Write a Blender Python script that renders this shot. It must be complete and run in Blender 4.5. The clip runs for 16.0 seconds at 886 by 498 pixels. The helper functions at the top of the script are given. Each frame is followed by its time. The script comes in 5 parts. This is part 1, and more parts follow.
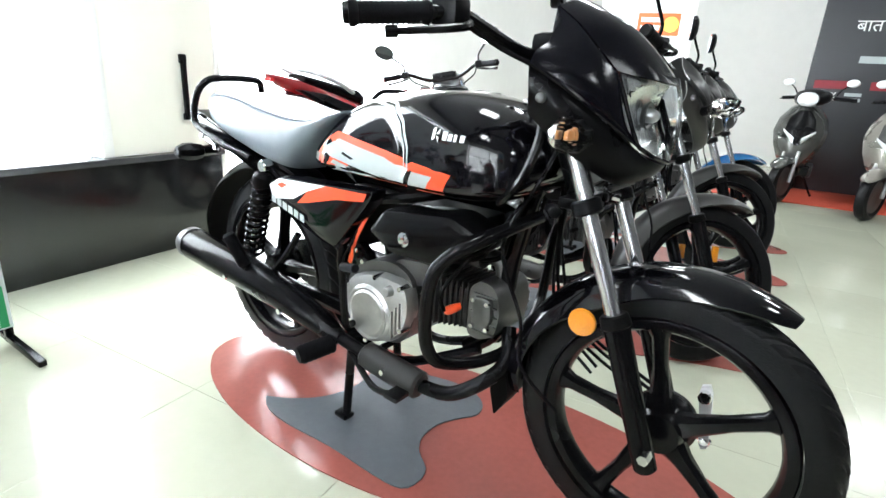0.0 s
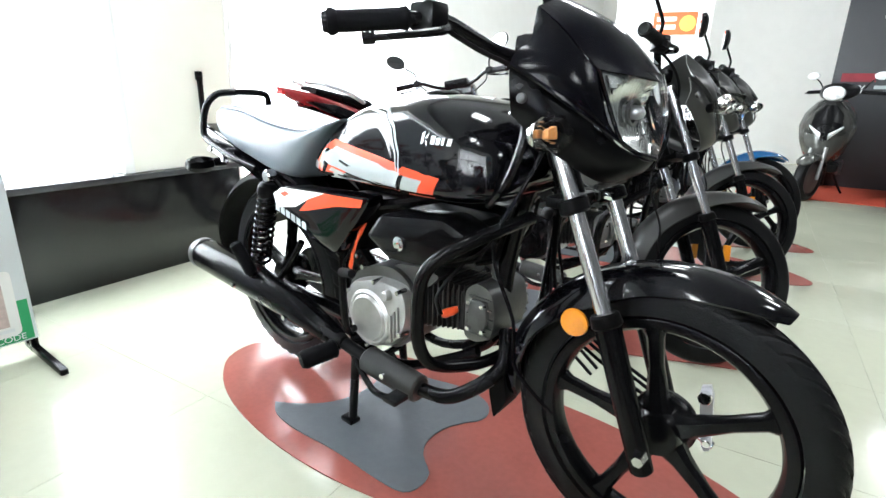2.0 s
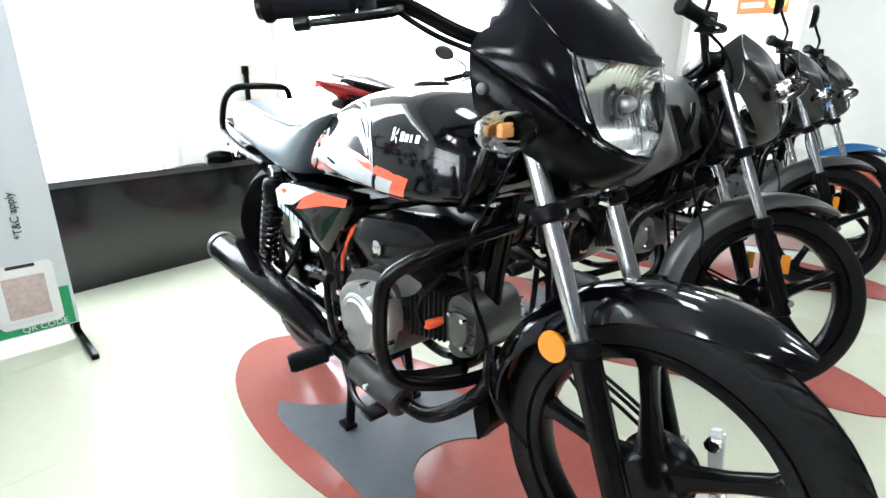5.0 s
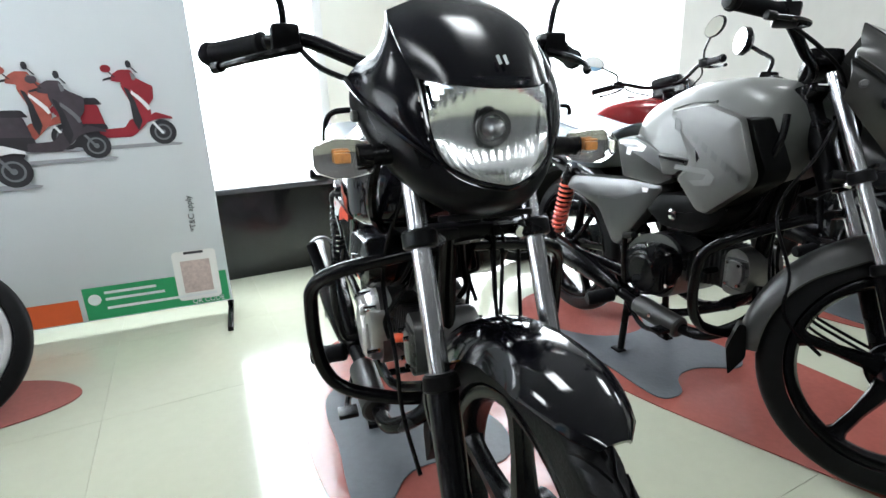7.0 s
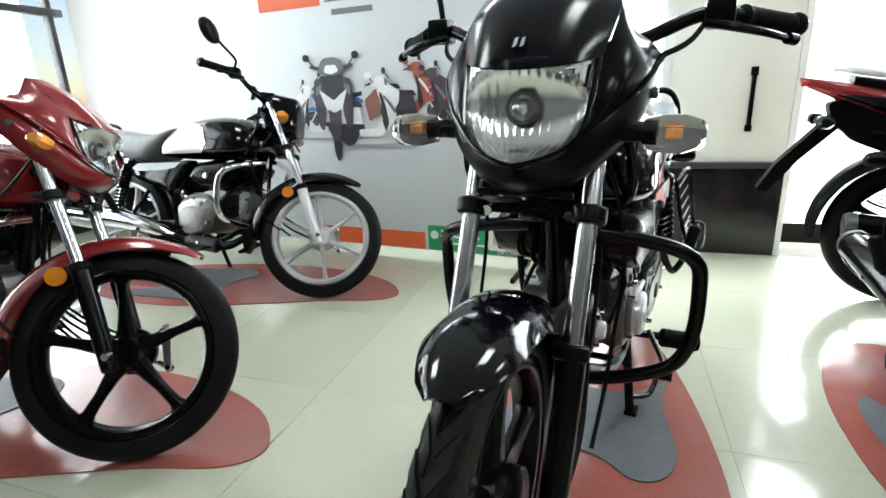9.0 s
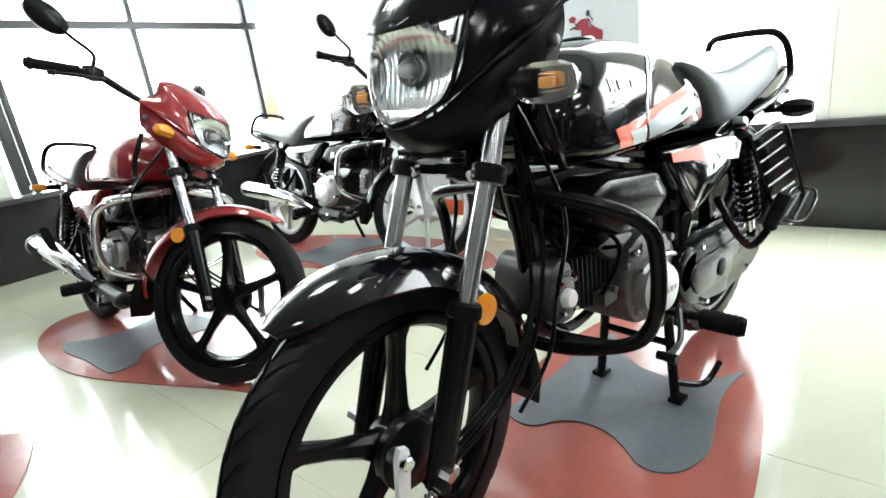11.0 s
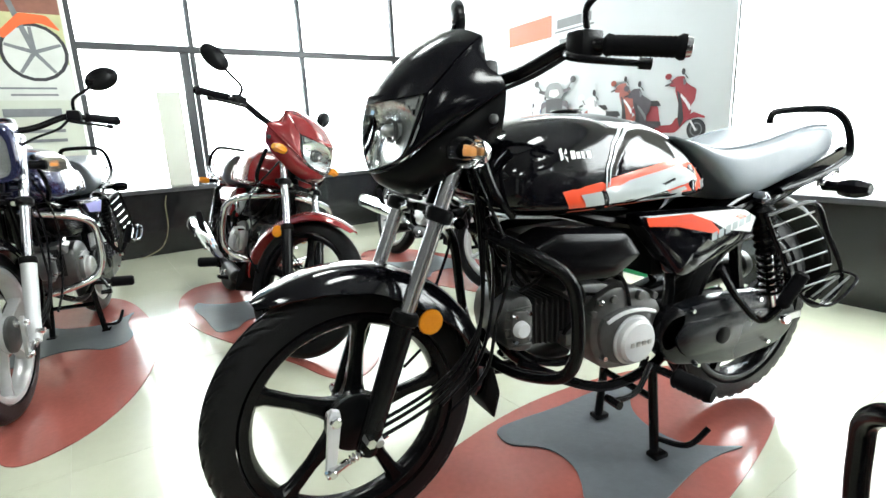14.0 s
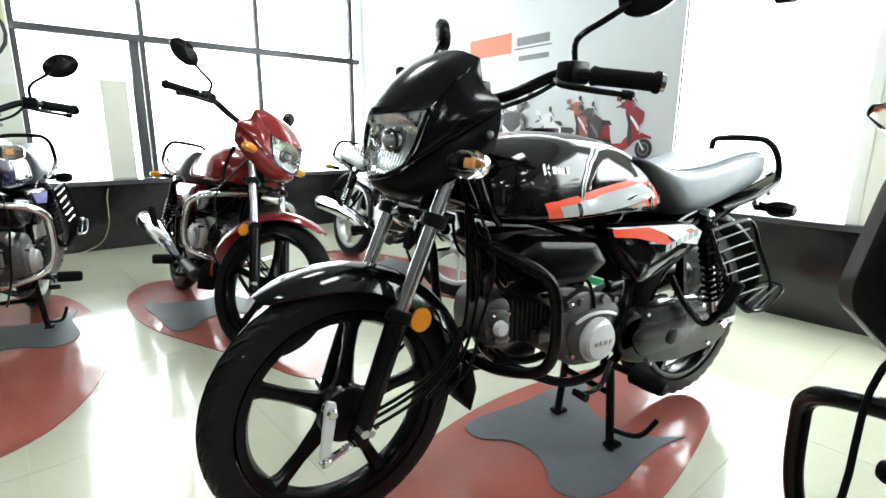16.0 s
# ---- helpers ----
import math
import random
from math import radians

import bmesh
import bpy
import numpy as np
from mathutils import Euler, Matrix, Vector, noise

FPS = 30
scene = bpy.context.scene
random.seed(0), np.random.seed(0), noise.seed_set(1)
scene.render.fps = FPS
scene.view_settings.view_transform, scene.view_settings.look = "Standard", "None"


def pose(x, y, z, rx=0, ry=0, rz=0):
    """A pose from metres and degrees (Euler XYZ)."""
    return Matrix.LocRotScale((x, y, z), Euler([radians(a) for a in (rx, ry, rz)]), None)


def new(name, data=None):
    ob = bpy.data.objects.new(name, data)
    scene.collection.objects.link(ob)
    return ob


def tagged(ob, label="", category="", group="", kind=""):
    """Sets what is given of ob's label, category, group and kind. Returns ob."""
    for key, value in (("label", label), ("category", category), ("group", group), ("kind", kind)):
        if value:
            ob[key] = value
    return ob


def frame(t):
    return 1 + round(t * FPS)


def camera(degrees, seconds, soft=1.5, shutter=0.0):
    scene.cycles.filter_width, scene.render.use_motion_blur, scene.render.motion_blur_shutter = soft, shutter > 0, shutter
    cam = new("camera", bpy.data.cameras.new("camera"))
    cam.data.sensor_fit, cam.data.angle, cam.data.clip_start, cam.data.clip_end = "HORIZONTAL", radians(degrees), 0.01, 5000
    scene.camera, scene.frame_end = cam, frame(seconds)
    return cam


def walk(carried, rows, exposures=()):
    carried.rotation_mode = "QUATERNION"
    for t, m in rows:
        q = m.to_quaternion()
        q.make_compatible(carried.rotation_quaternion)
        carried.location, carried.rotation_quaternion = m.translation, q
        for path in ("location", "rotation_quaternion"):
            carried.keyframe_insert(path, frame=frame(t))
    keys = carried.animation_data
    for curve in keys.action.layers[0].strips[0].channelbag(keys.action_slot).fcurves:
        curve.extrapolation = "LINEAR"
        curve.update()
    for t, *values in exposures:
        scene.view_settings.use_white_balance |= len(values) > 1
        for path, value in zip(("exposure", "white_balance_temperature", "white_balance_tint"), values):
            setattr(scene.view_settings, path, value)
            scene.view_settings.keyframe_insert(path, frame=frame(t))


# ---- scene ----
cam = camera(81.5, 16.0, soft=1.5)
PATH = [
    (0.0, 1.388, -0.949, 0.924, 72.12, -3.41, 38.39),
    (0.5, 1.396, -0.962, 0.913, 71.97, -3.25, 39.18),
    (1.0, 1.417, -0.951, 0.916, 72.94, -2.69, 39.72),
    (1.5, 1.436, -0.937, 0.921, 72.73, -2.31, 40.34),
    (2.0, 1.446, -0.914, 0.919, 72.91, -1.40, 40.71),
    (2.5, 1.451, -0.906, 0.916, 72.76, -0.73, 41.43),
    (3.0, 1.471, -0.863, 0.914, 74.46, -0.41, 42.10),
    (3.2, 1.476, -0.852, 0.927, 73.90, 0.64, 41.83),
    (5.3, 1.526, -0.637, 0.922, 72.46, -0.09, 50.69),
    (5.5, 1.544, -0.581, 0.935, 73.90, 0.12, 52.09),
    (6.0, 1.660, -0.451, 0.956, 73.56, 1.80, 59.85),
    (6.5, 1.742, -0.361, 0.954, 74.33, 1.67, 67.90),
    (7.0, 1.763, -0.269, 0.935, 73.42, 2.12, 72.90),
    (7.5, 1.728, -0.129, 0.910, 71.73, 2.64, 83.09),
    (8.0, 1.730, 0.010, 0.927, 73.17, 4.32, 94.00),
    (8.5, 1.791, 0.180, 0.944, 72.48, 3.20, 108.70),
    (9.0, 1.816, 0.263, 0.914, 73.24, 2.30, 117.76),
    (9.5, 1.754, 0.357, 0.859, 74.39, 4.22, 124.75),
    (9.7, 1.727, 0.360, 0.867, 73.77, 7.66, 123.72),
    (11.8, 1.472, 0.761, 0.834, 71.46, 1.72, 147.85),
    (12.0, 1.434, 0.759, 0.823, 70.86, 0.66, 149.49),
    (12.5, 1.408, 0.793, 0.834, 73.26, 2.36, 151.93),
    (13.0, 1.432, 0.884, 0.876, 76.16, 2.59, 154.87),
    (13.5, 1.447, 0.950, 0.880, 75.87, 2.68, 155.75),
    (14.0, 1.439, 0.988, 0.889, 76.87, 2.55, 154.85),
    (14.5, 1.445, 1.001, 0.899, 77.62, 2.67, 154.40),
    (15.0, 1.463, 1.005, 0.895, 76.95, 2.13, 152.57),
    (15.5, 1.510, 1.004, 0.900, 77.33, 1.93, 149.04),
    (16.0, 1.567, 1.007, 0.906, 77.27, -0.49, 148.86),
]
walk(cam, [(t, pose(x, y, z, rx, ry, rz)) for t, x, y, z, rx, ry, rz in PATH],
     exposures=[(0.0, 0.4, 6250, 10), (3.2, 0.4, 6250, 10), (5.5, 0.56, 6150, 10), (6.0, 0.4, 6150, 10), (6.5, 0.12, 6150, 10), (7.0, 0.0, 6200, 10), (8.0, -0.06, 6200, 9), (9.0, -0.14, 6350, 8), (9.7, 0.08, 6400, 7), (12.0, 0.4, 6500, 6), (14.0, 0.34, 6500, 6), (16.0, 0.04, 6500, 6)])

# the room's axes are turned a little from the main motorcycle's
TURN_ROOM = 9.9
ROOM = pose(0, 0, 0, 0, 0, TURN_ROOM)
U_WALL, V_WALL, U_FAR, V_FAR, CEIL = -1.25, -3.92, 6.2, 8.2, 3.1


# ---- light ----
world = bpy.data.worlds.new("sky")
scene.world = world
world.use_nodes = True
wn = world.node_tree
sky = wn.nodes.new("ShaderNodeTexSky")
sky.sky_type, sky.sun_disc, sky.sun_elevation, sky.sun_rotation = 'NISHITA', False, radians(50), radians(200)
wn.links.new(sky.outputs[0], wn.nodes["Background"].inputs[0])
wn.nodes["Background"].inputs[1].default_value = 0.12


def area(name, m, sx, sy, watts, colour=(1, 1, 1)):
    lamp = bpy.data.lights.new(name, 'AREA')
    lamp.shape, lamp.size, lamp.size_y, lamp.energy, lamp.color = 'RECTANGLE', sx, sy, watts, colour
    ob = new(name, lamp)
    ob.matrix_world = ROOM @ m
    return ob


# daylight in the window openings (an area lamp looks along its own -z)
area("window_light_side", pose(0.1, V_WALL - 2.6, 1.7, 90, 0, 180), 6.0, 3.8, 640, (0.95, 1.0, 1.03))
area("window_light_back", pose(U_WALL - 0.15, -1.2, 1.55, 90, 0, -90), 2.5, 1.9, 150, (0.95, 1.0, 1.03))
area("door_light", pose(U_WALL - 0.02, 1.9, 1.3, 90, 0, -90), 2.0, 2.3, 150, (0.95, 1.0, 1.03))
# ceiling panels
PANELS = [(u, v) for u in (0.5, 3.4) for v in (-2.2, 0.5, 3.2, 5.9)]
for u, v in PANELS:
    area("panel_light", pose(u, v, CEIL - 0.035), 0.56, 0.56, 23, (0.95, 1.0, 1.0))


# ---- materials ----
def material(name, colour, rough=0.5, metal=0.0, coat=0.0, vary=0.0, grain=40.0, bump=0.0, bump_scale=120.0, wear=0.0, glass=0.0, ior=1.5, glow=0.0, island=0.0, spec=0.5):
    m = bpy.data.materials.new(name)
    m.use_nodes = True
    n, l = m.node_tree.nodes, m.node_tree.links
    b = n["Principled BSDF"]
    b.inputs["Base Color"].default_value = (*colour, 1)
    b.inputs["Roughness"].default_value = rough
    b.inputs["Metallic"].default_value = metal
    b.inputs["Coat Weight"].default_value = coat
    b.inputs["Coat Roughness"].default_value = 0.05
    b.inputs["Transmission Weight"].default_value = glass
    b.inputs["IOR"].default_value = ior
    b.inputs["Specular IOR Level"].default_value = spec
    if glow:
        b.inputs["Emission Color"].default_value = (*colour, 1)
        b.inputs["Emission Strength"].default_value = glow
    tc = n.new("ShaderNodeTexCoord")
    if vary:
        fine, coarse = n.new("ShaderNodeTexNoise"), n.new("ShaderNodeTexNoise")
        fine.inputs["Scale"].default_value, coarse.inputs["Scale"].default_value = grain, grain / 12
        fine.inputs["Detail"].default_value = coarse.inputs["Detail"].default_value = 4
        mix = n.new("ShaderNodeMath")
        mix.operation = 'ADD'
        l.new(tc.outputs["Object"], fine.inputs["Vector"])
        l.new(tc.outputs["Object"], coarse.inputs["Vector"])
        l.new(fine.outputs["Fac"], mix.inputs[0])
        l.new(coarse.outputs["Fac"], mix.inputs[1])
        rng = n.new("ShaderNodeMapRange")
        rng.inputs["From Min"].default_value, rng.inputs["From Max"].default_value = 0.6, 1.4
        rng.inputs["To Min"].default_value, rng.inputs["To Max"].default_value = 1 - vary, 1 + vary
        l.new(mix.outputs[0], rng.inputs["Value"])
        mul = n.new("ShaderNodeMix")
        mul.data_type, mul.blend_type = 'RGBA', 'MULTIPLY'
        mul.inputs["Factor"].default_value = 1
        mul.inputs["A"].default_value = (*colour, 1)
        last = rng.outputs[0]
        if island:
            info = n.new("ShaderNodeObjectInfo")
            r2 = n.new("ShaderNodeMapRange")
            r2.inputs["To Min"].default_value, r2.inputs["To Max"].default_value = 1 - island, 1 + island
            l.new(info.outputs["Random"], r2.inputs["Value"])
            m2 = n.new("ShaderNodeMath")
            m2.operation = 'MULTIPLY'
            l.new(last, m2.inputs[0])
            l.new(r2.outputs[0], m2.inputs[1])
            last = m2.outputs[0]
        l.new(last, mul.inputs["B"])
        l.new(mul.outputs["Result"], b.inputs["Base Color"])
        rr = n.new("ShaderNodeMapRange")
        rr.inputs["From Min"].default_value, rr.inputs["From Max"].default_value = 0.3, 0.7
        rr.inputs["To Min"].default_value, rr.inputs["To Max"].default_value = max(rough - wear, 0.01), rough + wear
        l.new(coarse.outputs["Fac"], rr.inputs["Value"])
        l.new(rr.outputs[0], b.inputs["Roughness"])
    if bump:
        t = n.new("ShaderNodeTexNoise")
        t.inputs["Scale"].default_value, t.inputs["Detail"].default_value = bump_scale, 5
        bp = n.new("ShaderNodeBump")
        bp.inputs["Strength"].default_value, bp.inputs["Distance"].default_value = bump, 0.002
        l.new(tc.outputs["Object"], t.inputs["Vector"])
        l.new(t.outputs["Fac"], bp.inputs["Height"])
        l.new(bp.outputs["Normal"], b.inputs["Normal"])
    return m


black_paint = material("black_paint", (0.002, 0.002, 0.003), 0.1, coat=0.32, vary=0.1, wear=0.03, spec=0.25)
black_satin = material("black_satin", (0.003, 0.003, 0.0035), 0.27, vary=0.2, wear=0.1, bump=0.1, spec=0.12)
visor_black = material("visor_black", (0.002, 0.002, 0.0035), 0.17, vary=0.1, wear=0.04, spec=0.2)
black_matt = material("black_matt", (0.004, 0.004, 0.004), 0.45, spec=0.05, vary=0.25, wear=0.1, bump=0.15)
black_steel = material("black_steel", (0.003, 0.003, 0.0035), 0.22, vary=0.2, wear=0.08, spec=0.16)
chain_black = material("chain_case_black", (0.008, 0.009, 0.011), 0.28, vary=0.2, wear=0.08, spec=0.3)
signal_glass = material("signal_glass", (1.0, 0.98, 0.94), 0.04, glass=1.0, ior=1.14)
rubber = material("tyre_rubber", (0.005, 0.005, 0.0055), 0.4, spec=0.16, vary=0.3, wear=0.1, bump=0.3, bump_scale=300)
grip_rubber = material("grip_rubber", (0.005, 0.005, 0.006), 0.6, spec=0.06, vary=0.2, bump=0.3, bump_scale=400)
vinyl = material("seat_vinyl", (0.13, 0.155, 0.18), 0.32, spec=0.9, vary=0.12, wear=0.06, bump=0.25, bump_scale=500)
pale_vinyl = material("pale_vinyl", (0.3, 0.32, 0.33), 0.4, spec=0.6, vary=0.12, wear=0.06, bump=0.25, bump_scale=500)
chrome = material("chrome", (0.75, 0.75, 0.76), 0.1, metal=1.0, vary=0.06, wear=0.05)
fork_steel = material("fork_steel", (0.62, 0.62, 0.64), 0.22, metal=1.0, vary=0.08, wear=0.06)
cast_alloy = material("cast_alloy", (0.42, 0.42, 0.41), 0.38, metal=0.85, vary=0.15, wear=0.1, bump=0.3, bump_scale=250)
dark_alloy = material("dark_alloy", (0.09, 0.09, 0.09), 0.42, metal=0.7, vary=0.2, wear=0.1, bump=0.3, bump_scale=250)
fin_alloy = material("fin_alloy", (0.025, 0.025, 0.025), 0.45, metal=0.4, vary=0.2, wear=0.1, spec=0.3)
head_alloy = material("head_alloy", (0.13, 0.13, 0.127), 0.36, metal=0.8, vary=0.2, wear=0.1, bump=0.3, bump_scale=250)
silver_paint = material("silver_paint", (0.6, 0.61, 0.62), 0.3, metal=0.12, coat=0.6, vary=0.06, wear=0.04)
grey_paint = material("grey_paint", (0.05, 0.05, 0.046), 0.42, metal=0.2, coat=0.05, vary=0.08, wear=0.04)
light_grey_paint = material("light_grey_paint", (0.08, 0.082, 0.077), 0.45, metal=0.1, coat=0.2, vary=0.06, wear=0.04)
panel_grey = material("panel_grey", (0.024, 0.025, 0.024), 0.32, vary=0.12, wear=0.06, coat=0.2)
charcoal = material("charcoal_plastic", (0.02, 0.02, 0.019), 0.36, vary=0.15, wear=0.08, bump=0.15)
red_paint = material("red_paint", (0.2, 0.009, 0.011), 0.24, metal=0.15, coat=0.6, vary=0.08, wear=0.04)
navy_paint = material("navy_paint", (0.015, 0.018, 0.06), 0.22, metal=0.2, coat=0.9, vary=0.08, wear=0.04)
blue_paint = material("blue_paint", (0.01, 0.12, 0.32), 0.22, metal=0.2, coat=0.9, vary=0.08, wear=0.04)
scooter_grey = material("scooter_grey", (0.075, 0.076, 0.072), 0.24, metal=0.4, coat=0.5, vary=0.08, wear=0.04)
taupe_paint = material("taupe_paint", (0.23, 0.215, 0.19), 0.28, metal=0.4, coat=0.8, vary=0.06, wear=0.04)
decal_white = material("decal_white", (0.8, 0.8, 0.78), 0.3, coat=0.5, vary=0.03)
decal_grey = material("decal_grey", (0.36, 0.4, 0.4), 0.3, coat=0.5, vary=0.05)
decal_orange = material("decal_orange", (0.75, 0.07, 0.02), 0.3, coat=0.5, vary=0.04)
decal_violet = material("decal_violet", (0.25, 0.25, 0.6), 0.3, coat=0.5, vary=0.04)
amber = material("amber_plastic", (0.66, 0.23, 0.012), 0.2, coat=0.6, vary=0.08, grain=200)
amber_dark = material("amber_bulb", (0.6, 0.26, 0.08), 0.3, vary=0.25, grain=200)
red_lens = material("red_lens", (0.45, 0.01, 0.01), 0.15, coat=0.8)
orange_cable = material("orange_cable", (0.8, 0.09, 0.02), 0.45, vary=0.1)
orange_spring = material("orange_spring", (0.65, 0.08, 0.04), 0.35, coat=0.4, vary=0.1)
lens_glass = material("lens_glass", (0.95, 0.97, 0.97), 0.02, glass=1.0, ior=1.12)
reflector = material("reflector_chrome", (0.85, 0.86, 0.86), 0.2, metal=1.0, vary=0.1)
mirror_glass = material("mirror_glass", (0.8, 0.82, 0.83), 0.02, metal=1.0)
white_rim = material("silver_rim", (0.5, 0.5, 0.5), 0.35, metal=0.5, vary=0.08, wear=0.05)
rim_steel = material("rim_steel", (0.4, 0.4, 0.41), 0.3, metal=0.9, vary=0.1, wear=0.08)

tile_mat = material("floor_tile", (0.45, 0.462, 0.36), 0.17, vary=0.035, grain=25, wear=0.04, coat=0.5, island=0.02)
joint_mat = material("tile_joint", (0.42, 0.43, 0.34), 0.7, vary=0.1)
pad_red = material("pad_red", (0.29, 0.085, 0.068), 0.17, vary=0.1, grain=60, wear=0.1, bump=1.0, bump_scale=7)
pad_grey = material("pad_grey", (0.085, 0.095, 0.105), 0.5, vary=0.12, grain=40, wear=0.08, bump=0.4, bump_scale=90)
white_wall = material("white_wall", (0.85, 0.85, 0.82), 0.65, vary=0.03, grain=8, bump=0.1, bump_scale=60)
cream_panel = material("cream_panel", (0.84, 0.83, 0.74), 0.45, vary=0.03, grain=6)
granite = material("black_granite", (0.01, 0.01, 0.011), 0.14, vary=0.4, grain=160, wear=0.05, coat=0.3)
granite_edge = material("granite_edge", (0.05, 0.05, 0.055), 0.2, vary=0.3, grain=160)
# unseen ceiling's colour, set dark to limit bounce and reflections
ceiling_mat = material("ceiling_darkened", (0.2, 0.2, 0.2), 0.8, vary=0.02, grain=5)
frame_dark = material("window_frame_dark", (0.05, 0.052, 0.055), 0.4, metal=0.3, vary=0.15)
pane_mat = material("window_glass", (0.95, 0.98, 0.98), 0.01, glass=1.0, ior=1.05)
daylight = material("daylight_backdrop", (1.0, 1.0, 1.0), 1.0, glow=4.0)
far_wall_mat = material("far_building", (0.75, 0.77, 0.77), 0.9, vary=0.05)
banner_mat = material("banner_print", (0.6, 0.64, 0.66), 0.45, vary=0.04, grain=4, bump=0.05)
banner_green = material("banner_green", (0.02, 0.3, 0.11), 0.45, vary=0.05)
banner_white = material("banner_white", (0.78, 0.78, 0.76), 0.45, vary=0.03)
print_dark = material("print_dark", (0.05, 0.04, 0.05), 0.45, vary=0.3, grain=30)
print_rust = material("print_rust", (0.3, 0.07, 0.05), 0.45, vary=0.25, grain=30)
print_shadow = material("print_shadow", (0.3, 0.31, 0.33), 0.45, vary=0.1, grain=10)
print_cream = material("print_cream", (0.5, 0.53, 0.45), 0.45, vary=0.08, grain=6)
print_haze = material("print_haze", (0.55, 0.57, 0.53), 0.45, vary=0.12, grain=9)
print_red = material("print_red", (0.24, 0.015, 0.025), 0.45, vary=0.15, grain=30)
print_black = material("print_black", (0.02, 0.02, 0.025), 0.45, vary=0.2, grain=30)
print_grey = material("print_grey", (0.16, 0.17, 0.18), 0.45, vary=0.15, grain=30)
print_white = material("print_white", (0.72, 0.74, 0.75), 0.45, vary=0.1, grain=30)
print_blue = material("print_blue", (0.03, 0.16, 0.5), 0.45, vary=0.15, grain=30)
print_orange = material("print_orange", (0.7, 0.12, 0.03), 0.45, vary=0.05)
print_brown = material("print_brown", (0.22, 0.09, 0.06), 0.45, vary=0.15, grain=30)
print_yellow = material("print_yellow", (0.7, 0.5, 0.08), 0.45, vary=0.1)
print_sky = material("print_sky", (0.25, 0.45, 0.62), 0.45, vary=0.1, grain=6)
print_field = material("print_field", (0.45, 0.47, 0.25), 0.45, vary=0.2, grain=12)
board_dark = material("board_dark", (0.022, 0.023, 0.027), 0.4, vary=0.1, grain=6)
lamp_glow = material("lamp_diffuser", (1.0, 0.98, 0.95), 0.5, glow=6.0)
# for unseen walls only: dark so that gloss black reflects less light
darkened_wall = material("darkened_wall", (0.1, 0.1, 0.1), 0.7, vary=0.05, grain=6)
cord_mat = material("cord", (0.25, 0.22, 0.12), 0.6)


# ---- mesh tools ----
def B():
    return bmesh.new()


def link(name, bm, mat, parent=None, label="", sharp=38, smooth=True):
    bmesh.ops.recalc_face_normals(bm, faces=bm.faces)
    me = bpy.data.meshes.new(name)
    bm.to_mesh(me)
    bm.free()
    me.materials.append(mat)
    if smooth:
        me.shade_smooth()
        me.set_sharp_from_angle(angle=radians(sharp))
    ob = new(name, me)
    if parent:
        ob.parent = parent
    if label:
        tagged(ob, label)
    return ob


SQUASH = [1.0]


def part(name, bm, mat, parent, label="", turn=None, **kw):
    if SQUASH[0] != 1.0:
        for v in bm.verts:
            if v.co.z > 0.45:
                v.co.z = 0.45 + (v.co.z - 0.45) * SQUASH[0]
    if turn is not None:
        bm.transform(turn)
    return link(name, bm, mat, parent, label, **kw)


def thing(name, m, label, category, group="", kind=""):
    ob = new(name)
    ob.empty_display_size = 0.1
    ob.matrix_world = m
    return tagged(ob, label, category, group, kind)


def skin(bm, rings, closed=True, cap=True):
    """Joins rings of points into one surface."""
    rows = [[bm.verts.new(p) for p in r] for r in rings]
    n = len(rows[0])
    for a, b in zip(rows, rows[1:]):
        for i in range(n if closed else n - 1):
            j = (i + 1) % n
            try:
                bm.faces.new((a[i], a[j], b[j], b[i]))
            except ValueError:
                pass
    if cap and closed:
        for r in (rows[0][::-1], rows[-1]):
            try:
                bm.faces.new(r)
            except ValueError:
                pass
    return bm


def basis(d):
    d = Vector(d).normalized()
    a = d.cross(Vector((0, 0, 1)) if abs(d.z) < 0.9 else Vector((1, 0, 0))).normalized()
    return d, a, d.cross(a)


def cyl(bm, p, q, r, r2=None, seg=18, bevel=0.0):
    p, q = Vector(p), Vector(q)
    d, a, b = basis(q - p)
    r2 = r if r2 is None else r2
    st = [(p, r), (q, r2)]
    if bevel:
        st = [(p, r - bevel), (p + d * bevel, r), (q - d * bevel, r2), (q, r2 - bevel)]
    return skin(bm, [[c + (a * math.cos(t) + b * math.sin(t)) * k for t in (2 * math.pi * i / seg for i in range(seg))] for c, k in st])


def lathe(bm, c, axis, prof, seg=40, closed=False):
    """prof: (along the axis, radius) pairs, turned about the axis through c."""
    c = Vector(c)
    d, a, b = basis(axis)
    prof = list(prof) + ([prof[0]] if closed else [])
    return skin(bm, [[c + d * s + (a * math.cos(t) + b * math.sin(t)) * r for t in (2 * math.pi * i / seg for i in range(seg))] for s, r in prof], cap=not closed)


def curve_points(pts, step=5):
    pts = [Vector(p) for p in pts]
    if len(pts) < 3:
        return pts
    out = []
    for i in range(len(pts) - 1):
        p0, p1, p2, p3 = pts[max(i - 1, 0)], pts[i], pts[i + 1], pts[min(i + 2, len(pts) - 1)]
        for k in range(step):
            t = k / step
            out.append(0.5 * ((2 * p1) + (p2 - p0) * t + (2 * p0 - 5 * p1 + 4 * p2 - p3) * t * t + (3 * p1 - p0 - 3 * p2 + p3) * t ** 3))
    return out + [pts[-1]]


